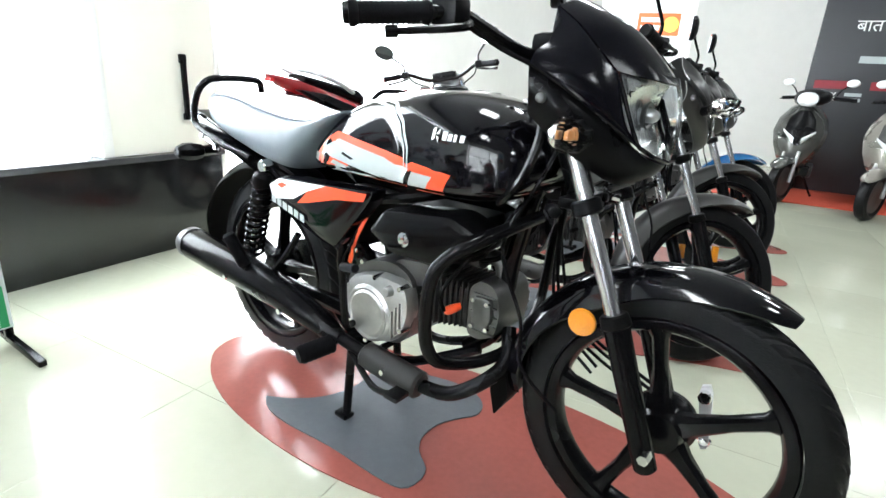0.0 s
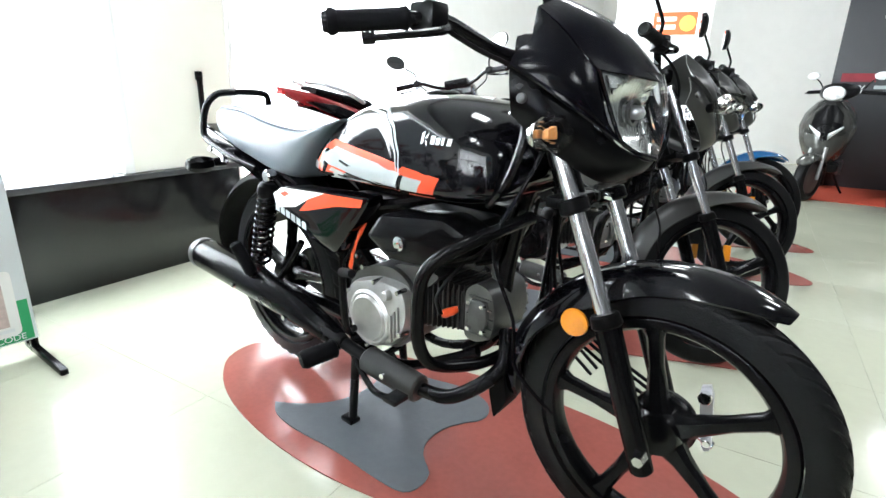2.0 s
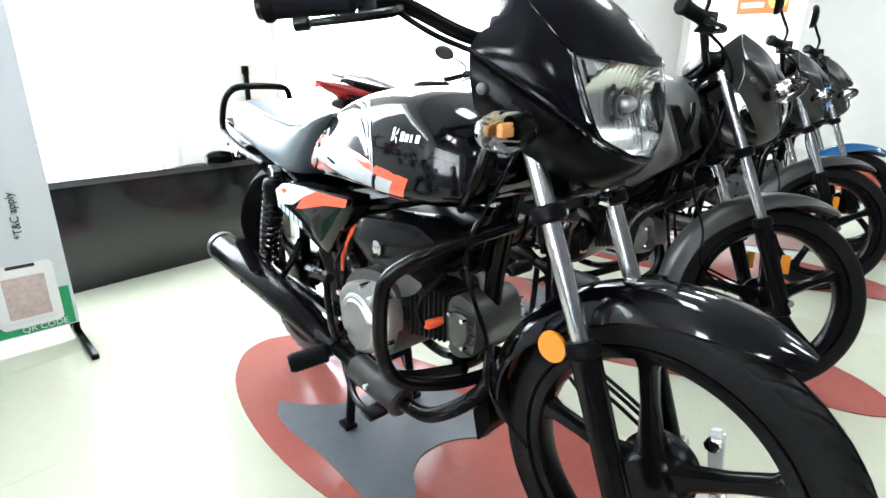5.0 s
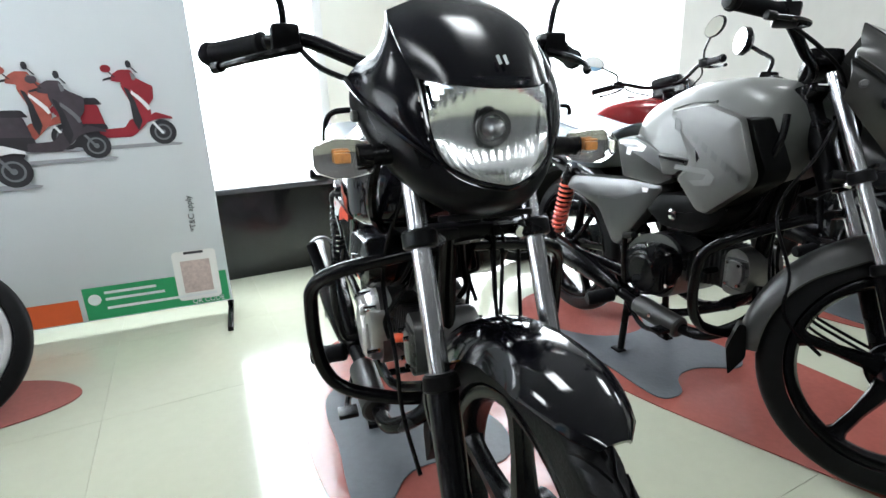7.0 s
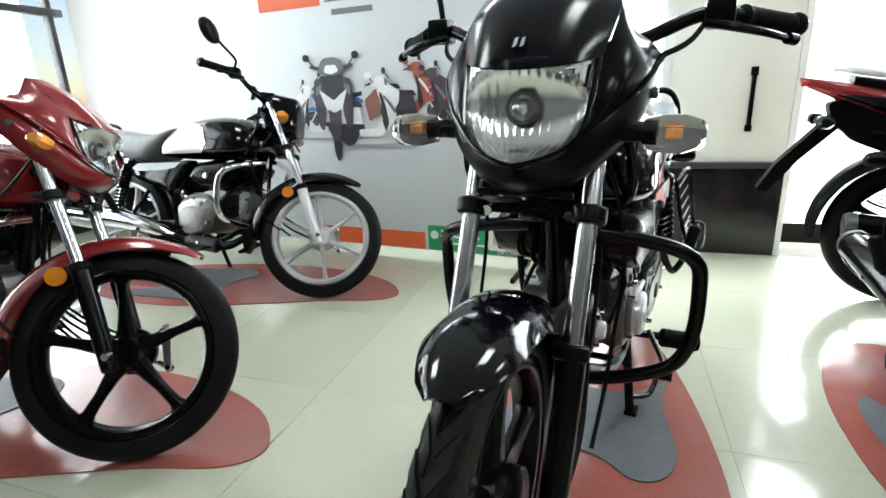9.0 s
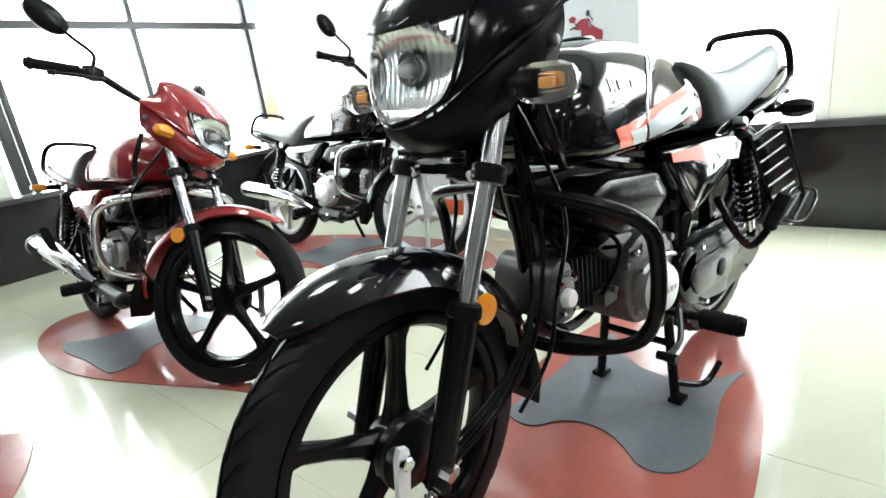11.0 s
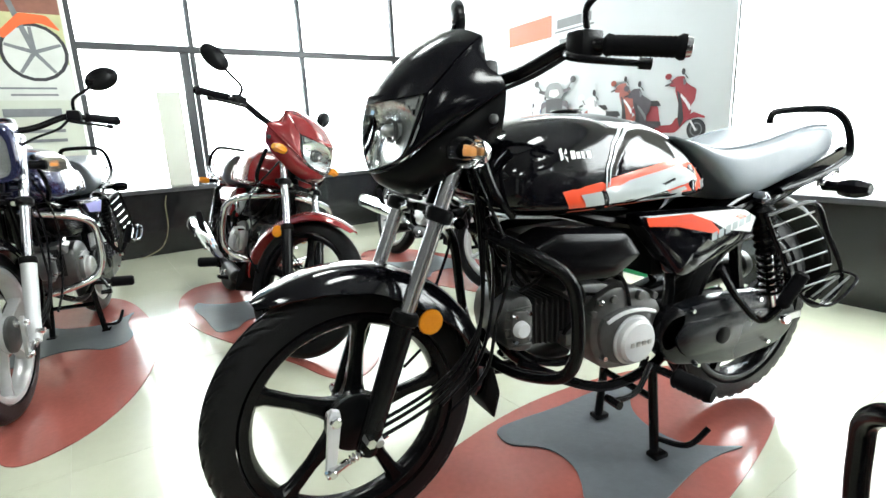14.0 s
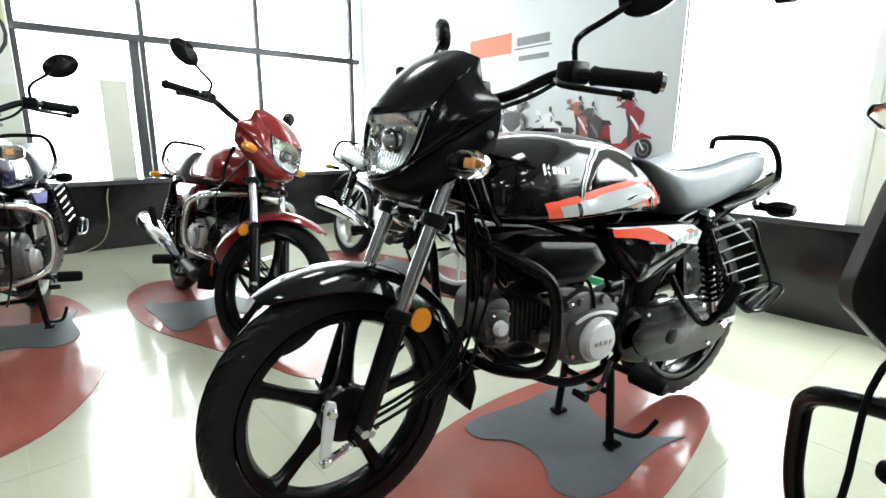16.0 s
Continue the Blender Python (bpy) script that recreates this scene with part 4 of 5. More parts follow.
    fold = Matrix.Translation((.44, 0, .25)) @ Matrix.Rotation(radians(78), 4, 'Y') @ Matrix.Translation((-.44, 0, -.25)) if g["side_stand"] else Matrix()
    for s in (-1, 1):
        tube(st_b, [(.44, s * .085, .25), (.44, s * .095, .14), (.442, s * .108, .016 - up)], .0125, 10)
        box(st_b, (.435, s * .112, .0085 - up), (.045, .035, .013), .003)
    tube(st_b, [(.44, -.095, .16), (.44, .095, .16)], .01, 8)
    tube(st_b, [(.44, .104, .05), (.37, .15, .03), (.31, .165, .07)], .008, 8)
    part("centre_stand", st_b, black_steel, bike, turn=fold)
    cc = plate(B(), [(.48, .34), (.44, .4), (.3, .415), (.12, .405), (-.03, .375), (-.085, .32), (-.07, .26), (.0, .225), (.2, .215), (.42, .26)], .085, .128, .04, .012)
    chain = part("chain_case", cc, g["chaincase"], bike, "black pressed-steel chain case")
    ccr = plate(B(), [(.42, .335), (.38, .37), (.1, .36), (.0, .335), (-.02, .3), (.1, .265), (.38, .275)], .126, .134, .03, .004)
    part("chain_case_rib", ccr, g["chaincase"], chain)
    part("case_nose", plate(B(), [(.475, .36), (.455, .41), (.41, .42), (.37, .395), (.385, .31), (.45, .295)], .1, .128, .03, .008), black_satin, chain)
    part("inspection_plug", lathe(B(), (.24, .133, .31), (0, 1, 0), [(0, .024), (.004, .024), (.006, .018), (.0062, .001)], 20), black_matt, chain)
    part("axle_nut", cyl(B(), (.0, .128, .308), (.0, .155, .308), .014, .012, 6, .002), chrome, chain)
    part("chain_adjuster", box(B(), (-.05, .136, .308), (.07, .006, .02), .002), cast_alloy, chain)
    for x, z in ((.36, .4), (.1, .385), (.05, .25), (.33, .245), (-.04, .3)):
        part("bolt", cyl(B(), (x, .124, z), (x, .138, z), .007, .006, 8), chrome, chain)
    # sari guard on the left of the rear wheel
    bm = tube(B(), [(.15, .16, .625), (-.01, .18, .645), (-.06, .195, .56), (-.12, .205, .46), (-.115, .212, .40), (-.02, .212, .365), (.05, .195, .42), (.1, .175, .52), (.15, .16, .625)], .006, 8)
    sg = part("sari_guard", bm, g["sari"] if g["sari"] is not chrome else black_steel, bike)
    for i in range(6):
        k = i / 5
        part("guard_bar", tube(B(), [(.052 + .085 * k, .188 - .028 * k, .415 + .175 * k), (-.115 + .095 * k, .2 - .022 * k, .43 + .19 * k)], .0026, 6), dark_alloy if fine else g["sari"], sg)
    step = part("saree_step", tube(B(), [(.02, .185, .40), (-.06, .19, .425), (-.12, .192, .44), (-.14, .21, .44), (-.14, .24, .43), (-.08, .245, .395), (-.03, .24, .375), (.005, .22, .38), (.02, .185, .40)], .0045, 8, 4), black_steel if fine else g["sari"], bike)
    for k in (.33, .66):
        part("step_bar", tube(B(), [(.01 - .04 * k, .187 + .055 * k, .402 - .03 * k), (-.135, .187 + .055 * k, .44 - .012 * k)], .003, 6), dark_alloy if fine else g["sari"], step)
    # brake lever, rod and cables at the front hub
    bm = skin(B(), [[Vector((x + dx, y, z + dz)) for y in (.088, .098) for dx, dz in (((-.012 * k, -.003), (.012 * k, .003)) if y < .09 else ((.012 * k, .003), (-.012 * k, -.003)))] for x, z, k in ((1.277, .372, .6), (1.28, .355, 1.0), (1.29, .29, .85), (1.297, .245, .7), (1.299, .235, .4))])
    arm = part("brake_arm", bm, silver_paint if fine else cast_alloy, fw, "bright alloy brake lever", turn=S)
    part("pivot_bolt", cyl(B(), (1.28, .07, .352), (1.28, .11, .352), .013, .011, 8, .002), chrome, arm, turn=S)
    part("clevis", cyl(B(), (1.296, .086, .249), (1.296, .112, .249), .009, .009, 10, .002), chrome, arm, turn=S)
    part("adjuster", cyl(B(), (1.308, .1, .243), (1.262, .102, .262), .0085, .007, 6, .002), chrome, arm, turn=S)
    part("brake_rod", tube(B(), [(1.3, .1, .246), (1.235, .104, .272), (1.18, .106, .292)], .0035, 8), chrome, arm, turn=S)
    part("brake_spring", coil(B(), (1.262, .102, .262), (1.2, .105, .285), .0075, .0018, 9), chrome, arm, turn=S)
    part("cable_stop", cyl(B(), (1.2, .07, .285), (1.2, .115, .285), .011, .01, 10, .002), cast_alloy, fw, turn=S)
    for k, dz in enumerate((0, .02, .035)):
        part("brake_cable" if k else "front_cable", tube(B(), [(1.19, .1, .29 + dz), (1.12, .108, .315 + dz), (1.05, .108, .345 + dz), (.98, .1, .40 + dz), (.94, .085, .52), (.925 + .01 * k, .07, .78)], .004, 8), black_matt, fw, turn=S)
    part("brake_plate", lathe(B(), FRONT, (0, 1, 0), [(.03, .062), (.044, .062), (.05, .052), (.052, .03), (.056, .02), (.058, .001)], 28), dark_alloy if g["rim"] is not black_steel else black_satin, fw, turn=S)
    for k, y0 in enumerate((.075, .105, -.09)):
        part("control_cable", tube(B(), [(.985, y0 * .6, .88), (.955, y0 * 1.1, .76), (.925 - .012 * k, y0 * 1.35, .62), (.93 + .012 * k, y0 * 1.3, .48), (.965, y0 * 1.25, .38), (1.05, y0 * 1.2, .31)], .004, 8), black_satin, bike, turn=S)
    # number plate bracket under the fairing
    bm = box(B(), (1.07, 0, .752), (.01, .15, .01), .003)
    part("plate_bracket", bm, black_satin, bike, turn=S)
    if g["shroud"]:
        for s in (-1, 1):
            o = [(.657, .885), (.803, .905), (.925, .875), (.985, .745), (.975, .715), (.84, .622), (.80, .625), (.705, .70), (.755, .755), (.69, .845)]
            sh = part("tank_shroud", plate(B(), o, s * .168, s * .19, .015, .018, .004), g["shroud"], tank, "angular grey tank shroud")
            for v in sh.data.vertices:
                v.co.y += s * flare(v.co.x)
            part("scoop", plate(B(), [(.915, .87), (.972, .75), (.96, .715), (.84, .635), (.83, .7), (.83, .87)], s * .1, s * .187, .01, .004), black_matt, sh)
            part("shroud_scoop", plate(B(), [(.615, .762), (.735, .752), (.69, .705), (.64, .70)], s * .12, s * .178, .01, .01), g["shroud"], tank)
            part("knee_panel", plate(B(), [(.40, .79), (.48, .805), (.60, .765), (.66, .69), (.60, .66), (.44, .67)], s * .1, s * .15, .015, .01), g["panel"], tank)
            part("tank_crease", tube(B(), [(.655, s * .165, .888), (.73, s * .172, .905), (.803, s * .17, .908)], .004, 6), light_grey_paint, tank)
    if g["decals"]:
        g["decals"](tank, bike)
    SQUASH[0] = 1.0
    return bike


def flank(name, parent, outline, side, mat, off=0.0015, cuts=2):
    return part(name, sheet(B(), outline, lambda a, b: tank_side(a, b, side, off), cuts), mat, parent, sharp=60)


def panel_sheet(name, parent, outline, side, mat, y=0.1425):
    return part(name, sheet(B(), outline, lambda a, b: (a, side * y, b), 0), mat, parent)


def blocks(parent, x, z, w, h, n, side, mat, on_tank=True, slope=0.0):
    """A plain row of bars where lettering stands."""
    for i in range(n):
        a = x - i * (w / n) if side > 0 else x + i * (w / n)
        d = -(w / n) * .78 if side > 0 else (w / n) * .78
        zz = z + slope * (a - x)
        o = [(a, zz), (a + d, zz + slope * d), (a + d, zz + slope * d + h), (a, zz + h)]
        if on_tank:
            flank("lettering", parent, o, side, mat, .002, 1)
        else:
            panel_sheet("lettering", parent, o, side, mat, .1435)


def hero_decals(tank, bike):
    def flank(name, parent, outline, side, mat, off=0.0015, cuts=2):
        return part(name, sheet(B(), [(x if x > .62 else .62 - (.62 - x) * 1.32, z) for x, z in outline], lambda a, b: tank_side(a, b, side, off), cuts), mat, parent, sharp=60)

    for s in (-1, 1):
        # light caught by the arch's raised bead, painted as two grey lines
        for k, m in ((0, decal_grey), (.011, decal_grey)):
            arc = [(.50 - k * .3, .858 + k), (.56, .868 + k), (.61 + k * .6, .86 + k * .7), (.65 + k * .9, .83 + k * .4), (.675 + k, .785), (.677 + k, .745)]
            flank("arch_highlight", tank, arc + [(p - .0045, q_ - .005) for p, q_ in arc[::-1]], s, m, .002, 1)
        flank("orange_stripe", tank, [(.47, .79), (.80, .745), (.775, .70), (.70, .698), (.52, .693), (.42, .688), (.41, .73), (.44, .765)], s, decal_orange, .001)
        flank("grey_stripe", tank, [(.475, .773), (.69, .742), (.665, .706), (.60, .704), (.43, .73), (.445, .752)], s, decal_grey, .0022)
        flank("grey_stripe", tank, [(.70, .738), (.755, .735), (.735, .708), (.685, .708)], s, decal_grey, .0022, 1)
        flank("grey_stripe", tank, [(.40, .735), (.415, .73), (.58, .70), (.50, .696), (.40, .692)], s, decal_grey, .0023, 1)
        flank("black_line", tank, [(.425, .758), (.432, .763), (.615, .706), (.60, .705)], s, black_paint, .0026, 1)
        flank("black_line", tank, [(.688, .745), (.695, .744), (.675, .70), (.668, .70)], s, decal_orange, .0026, 0)
        # the maker's mark as plain shapes
        d = 1 if s < 0 else -1
        x0 = .745 if s < 0 else .80
        flank("mark", tank, [(x0, .806), (x0 + d * .007, .809), (x0 + d * .007, .831), (x0, .828)], s, decal_white, .002, 0)
        flank("mark", tank, [(x0 + d * .009, .818), (x0 + d * .017, .83), (x0 + d * .017, .819)], s, decal_white, .002, 0)
        flank("mark", tank, [(x0 + d * .009, .816), (x0 + d * .017, .812), (x0 + d * .017, .802)], s, decal_white, .002, 0)
        for i, w in enumerate((.011, .010, .006, .010)):
            xa, h = x0 + d * (.025 + .0135 * i), (.013 if i else .016)
            flank("lettering", tank, [(xa, .808), (xa + d * w, .808), (xa + d * w, .808 + h), (xa, .808 + h)], s, decal_white, .002, 0)
        panel_sheet("white_stripe", bike, [(.165, .622), (.21, .645), (.40, .655), (.33, .63), (.27, .6), (.18, .585)], s, decal_white)
        panel_sheet("orange_stripe", bike, [(.33, .63), (.40, .655), (.545, .66), (.535, .64), (.44, .628), (.33, .60), (.285, .592)], s, decal_orange)
        panel_sheet("orange_mark", bike, [(.2, .628), (.225, .637), (.245, .632), (.22, .62)], s, decal_orange, .1432)
        blocks(bike, .175 if s < 0 else .325, .578, .145, .02, 6, s, decal_grey, False, -.25 if s < 0 else -.25)


def flare(x):
    """How far the tank shroud stands out towards its front."""
    return max(0, x - .68) * .19


def on_shroud(name, parent, outline, side, mat, y):
    return part(name, sheet(B(), outline, lambda p, q_: (p, side * (y + flare(p)), q_), 0), mat, parent)


def grey_decals(tank, bike):
    for s in (-1, 1):
        # slanting lettering as outlined bars
        for i in range(7):
            xa, za = .70 + .038 * i, .868 - .0187 * i
            h = .03 if i == 0 else .018
            on_shroud("lettering", bike, [(xa, za), (xa + .022, za - .011), (xa + .019, za - .011 - h), (xa - .003, za - h)], s, charcoal, .1955)
        on_shroud("mark", bike, [(.715, .742), (.845, .745), (.872, .728), (.86, .705), (.80, .695), (.775, .705), (.83, .716), (.84, .73), (.71, .728)], s, light_grey_paint, .1958)
        panel_sheet("mark", bike, [(.42, .787), (.50, .792), (.545, .775), (.53, .757), (.48, .758), (.475, .742), (.455, .745), (.46, .768), (.515, .768), (.50, .778), (.425, .775)], s, decal_white, .1512)
        panel_sheet("mark", bike, [(.53, .645), (.56, .647), (.555, .632), (.535, .63)], s, decal_white, .1445)


def silver_decals(tank, bike):
    for s in (-1, 1):
        flank("silver_flank", tank, [(.36, .70), (.36, .74), (.40, .80), (.46, .845), (.58, .86), (.66, .83), (.69, .75), (.64, .705)], s, silver_paint, .004, 3)
        panel_sheet("silver_flank", bike, [(.17, .62), (.21, .645), (.5, .655), (.46, .625), (.38, .612), (.2, .605)], s, decal_grey)


def red_decals(tank, bike):
    for s in (-1, 1):
        flank("black_stripe", tank, [(.42, .75), (.60, .74), (.75, .76), (.62, .71), (.45, .70)], s, decal_grey, .0018)
        panel_sheet("grey_stripe", bike, [(.2, .63), (.5, .645), (.45, .6), (.25, .58)], s, decal_grey)


def navy_decals(tank, bike):
    for s in (-1, 1):
        flank("violet_stripe", tank, [(.45, .78), (.62, .82), (.80, .80), (.62, .77), (.47, .72)], s, decal_violet, .0018)
        flank("white_stripe", tank, [(.5, .74), (.64, .755), (.78, .77), (.62, .73)], s, decal_white, .0018, 1)
        panel_sheet("violet_stripe", bike, [(.2, .63), (.5, .645), (.45, .6), (.25, .58)], s, decal_violet)


def stand_at(x, y, heading, lean=0.0):
    """The pose of a motorcycle whose front tyre touches the floor at x, y, leaning to its left by some degrees."""
    a = radians(heading)
    return pose(x - 1.222 * math.cos(a), y - 1.222 * math.sin(a), -.012, 0, 0, heading) @ pose(0, 0, 0, -lean)


def stand_flat(m):
    """The same place with no lean, on the floor."""
    f = m.to_3x3() @ Vector((1, 0, 0))
    return pose(m.translation.x, m.translation.y, 0, 0, 0, math.degrees(math.atan2(f.y, f.x)))


PAD_Z = 0.004


def floor_pad(m, label):
    """A leaf-shaped red display pad with a dark grey swoosh on it, under a motorcycle."""
    pad = thing("display_pad", m, label, "floor mat", "display pads")
    left = [(-.2, -.06), (-.15, .05), (0, .15), (.2, .235), (.45, .315), (.7, .37), (1.0, .385), (1.25, .355), (1.45, .28), (1.56, .18)]
    right = [(1.58, .1), (1.5, .03), (1.3, -.03), (1.0, -.15), (.7, -.26), (.45, -.305), (.2, -.305), (0, -.265), (-.14, -.19), (-.19, -.12)]
    o = [p.xy for p in curve_points([Vector((a, b, 0)) for a, b in left + right + left[:1]], 4)][:-1]
    part("red_leaf", skin(B(), [[Vector((p.x, p.y, z)) for p in o] for z in (.001, PAD_Z)]), pad_red, pad, smooth=False)
    sw = [(.195, -.205), (.25, -.235), (.35, -.24), (.5, -.222), (.66, -.218), (.74, -.205), (.757, -.16), (.742, -.115), (.69, -.08), (.658, -.03), (.655, .04), (.68, .1), (.71, .15), (.7, .2), (.655, .235), (.57, .245), (.46, .215), (.36, .19), (.27, .185), (.2, .19), (.27, .15), (.33, .09), (.345, 0), (.32, -.09), (.26, -.16)]
    o = [p.xy for p in curve_points([Vector((a, b, 0)) for a, b in sw + sw[:1]], 3)][:-1]
    part("grey_swoosh", skin(B(), [[Vector((p.x, p.y, z)) for p in o] for z in (PAD_Z + .0005, PAD_Z + .004)]), pad_grey, pad, smooth=False)
    return pad


# ---- the room ----
def slab(name, parent, u0, u1, v0, v1, z0, z1, mat, bevel=0.0, label="", kind=""):
    """An upright or level block in the room's axes."""
    bm = box(B(), ((u0 + u1) / 2, (v0 + v1) / 2, (z0 + z1) / 2), (u1 - u0, v1 - v0, z1 - z0), bevel)
    ob = link(name, bm, mat, parent, smooth=bevel > 0)
    if parent is None:
        ob.matrix_world = ROOM
        tagged(ob, label, "", "", kind or "structure")
    return ob


floor = slab("floor", None, U_WALL - .3, U_FAR, V_WALL - .3, V_FAR, -.12, -.0018, joint_mat, 0, "cream polished tile floor with fine joints")
# the ceiling is out of view; its dark colour holds reflections down
slab("ceiling", None, U_WALL - .3, U_FAR, V_WALL - .3, V_FAR, CEIL, CEIL + .12, ceiling_mat, 0, "unseen ceiling, darkened to keep reflections in black paint low")
back = thing("wall_back", ROOM, "white wall over a black granite dado", "wall", "", "structure")
slab("dado", back, U_WALL - .2, U_WALL, V_WALL, .80, 0, .475, granite)
slab("sill", back, U_WALL - .2, U_WALL + .025, V_WALL, .81, .475, .505, granite_edge, .006)
slab("panel", back, U_WALL - .1, U_WALL - .005, .22, .795, .507, 2.55, cream_panel, .004)
slab("frame", back, U_WALL - .12, U_WALL - .002, .797, .83, 0, 2.55, white_wall, .003)
slab("frame", back, U_WALL - .12, U_WALL - .002, -2.55, -2.5, .507, 2.55, white_wall, .003)
slab("pier", back, U_WALL - .2, U_WALL, V_WALL, -2.55, .507, 2.55, white_wall)
slab("frame", back, U_WALL - .12, U_WALL - .002, .17, .22, .507, 2.55, white_wall, .003)
slab("header", back, U_WALL - .2, U_WALL, V_WALL, 3.0, 2.55, CEIL, white_wall)
slab("pier", back, U_WALL - .2, U_WALL, 3.0, V_FAR, 0, CEIL, white_wall)
slab("handle", back, U_WALL - .004, U_WALL + .022, .594, .614, .68, .96, black_steel, .006)
slab("handle_foot", back, U_WALL - .006, U_WALL + .016, .587, .621, .665, .70, black_steel, .006)
slab("handle_foot", back, U_WALL - .006, U_WALL + .016, .587, .621, .94, .985, black_steel, .006)
w1 = slab("window_1", None, U_WALL - .09, U_WALL - .082, -2.5, .17, .507, 2.55, pane_mat, 0, "large clear window pane above the dado")
w2 = slab("window_2", None, U_WALL - .09, U_WALL - .082, .83, 3.0, 0.03, 2.55, pane_mat, 0, "full-height glass entrance")
for w in (w1, w2):
    w.visible_shadow = False
side = thing("wall_side", ROOM, "glazed wall over a black granite dado", "wall", "", "structure")
slab("dado", side, U_WALL, 1.50, V_WALL - .2, V_WALL, 0, .495, granite)
slab("sill", side, U_WALL, 1.50, V_WALL - .2, V_WALL + .03, .495, .53, granite_edge, .006)
slab("header", side, U_WALL, 1.50, V_WALL - .2, V_WALL, 2.7, CEIL, white_wall)
slab("pier", side, 1.50, 2.6, V_WALL - .2, V_WALL, 0, CEIL, white_wall)
# unseen stretch, darkened to cut bounce and reflections
slab("pier", side, 2.6, U_FAR, V_WALL - .2, V_WALL, 0, CEIL, darkened_wall)
win = thing("window_3", ROOM, "dark metal window frame with six panes", "window", "", "structure")
for u in (-1.16, -.21, .70, 1.48):
    slab("mullion", win, u - .018, u + .018, V_WALL - .12, V_WALL - .06, .532, 2.7, frame_dark, .004)
slab("transom", win, U_WALL, 1.50, V_WALL - .125, V_WALL - .055, 1.57, 1.62, frame_dark, .004)
slab("door_post", win, .725, .79, V_WALL - .14, V_WALL - .08, .532, 1.57, frame_dark, .004)
for a, b in ((-1.14, -.23), (-.19, .68), (.72, 1.46)):
    for z0, z1 in ((.535, 1.568), (1.622, 2.698)):
        p = slab("pane", win, a, b, V_WALL - .094, V_WALL - .088, z0, z1, pane_mat)
        p.visible_shadow = False
right = thing("wall_right", ROOM, "plain white end wall of the showroom", "wall", "", "structure")
slab("pier", right, U_WALL - .2, U_FAR, V_FAR, V_FAR + .2, 0, CEIL, white_wall)
# unseen wall added dark, so black paint facing it stays deep
frontw = thing("wall_front", ROOM, "unseen wall facing the row, darkened to deepen reflections", "wall", "", "structure")
slab("face", frontw, U_FAR, U_FAR + .2, V_WALL - .2, V_FAR + .2, 0, CEIL, darkened_wall)
for u, v in PANELS:
    lt = thing("ceiling_light", ROOM @ pose(u, v, CEIL), "square white ceiling light panel", "ceiling light", "ceiling lights")
    part("frame", lathe(B(), (0, 0, 0), (0, 0, -1), [(-.0, .43), (.025, .43), (.028, .415), (.01, .41)], 4), banner_white, lt, turn=Matrix.Rotation(radians(45), 4, 'Z'), smooth=False)
    part("diffuser", box(B(), (0, 0, -.012), (.575, .575, .01), 0), lamp_glow, lt, smooth=False)
# daylight beyond the windows
for nm, args in (("backdrop_back", (U_WALL - 3.0, U_WALL - 2.9, V_WALL - 3, 8, -.5, 5.5)), ("backdrop_side", (U_WALL - 2.5, 5, V_WALL - 4.1, V_WALL - 4.0, -.5, 5.5))):
    slab(nm, None, *args, daylight, 0, "white overexposed daylight outside the windows")
outside = thing("outside_wall", ROOM, "pale building front across the lane", "building")
slab("door_leaf", outside, .80, .98, V_WALL - .32, V_WALL - .28, .3, 1.29, material("pale_door", (0.7, 0.68, 0.6), 0.6, vary=0.05))
slab("awning", outside, -1.75, -.95, V_WALL - 2.3, V_WALL - 2.2, 1.26, 1.29, far_wall_mat)
for i in range(5):
    slab("louvre", outside, -1.75 + .05 * i, -1.25 + .04 * i, V_WALL - 2.3, V_WALL - 2.25, 1.36 + .06 * i, 1.375 + .06 * i, far_wall_mat)

# pillar with a poster, beside the windows
pil = thing("pillar", ROOM, "white square pillar with rounded edges", "pillar", "", "structure")
slab("shaft", pil, 1.52, 2.2, V_WALL + .004, V_WALL + .38, 0, CEIL - .002, white_wall, .02)
poster = thing("poster", ROOM @ pose(1.843, V_WALL + .384, 1.5), "large printed poster of a red motorcycle", "poster")


def print_on(parent, name, outline, mat, y=0.0, r=0.0):
    """A flat printed shape in the x-z plane of a board that faces +y."""
    o = [(a, b) for a, b in outline]
    if r:
        o = [(p.x, p.y) for p in rounded([Vector(q) for q in o], r, 3)]
    return part(name, sheet(B(), o, lambda a, b: (a, y, b), 0), mat, parent, smooth=False)


def disc(cx, cz, r, n=18, sx=1.0):
    return [(cx + math.cos(2 * math.pi * i / n) * r * sx, cz + math.sin(2 * math.pi * i / n) * r) for i in range(n)]


part("sheet", box(B(), (0, .004, .1), (.64, .006, 2.1), .001), print_cream, poster)
print_on(poster, "sky", [(-.31, .3), (.31, .3), (.31, 1.14), (-.31, 1.14)], print_sky, .009)
print_on(poster, "treeline", [(-.31, .19), (.31, .19), (.31, .3), (.2, .33), (.05, .29), (-.1, .34), (-.22, .31), (-.31, .33)], print_brown, .0095)
print_on(poster, "field", [(-.31, -.1), (.31, -.1), (.31, .2), (-.31, .2)], print_field, .0098)
print_on(poster, "road", [(-.31, -.32), (.31, -.32), (.31, -.06), (-.31, -.1)], print_haze, .0102)
print_on(poster, "wheel", disc(-.142, -.03, .175), print_black, .011)
print_on(poster, "wheel_inner", disc(-.142, -.03, .155), print_haze, .0114)
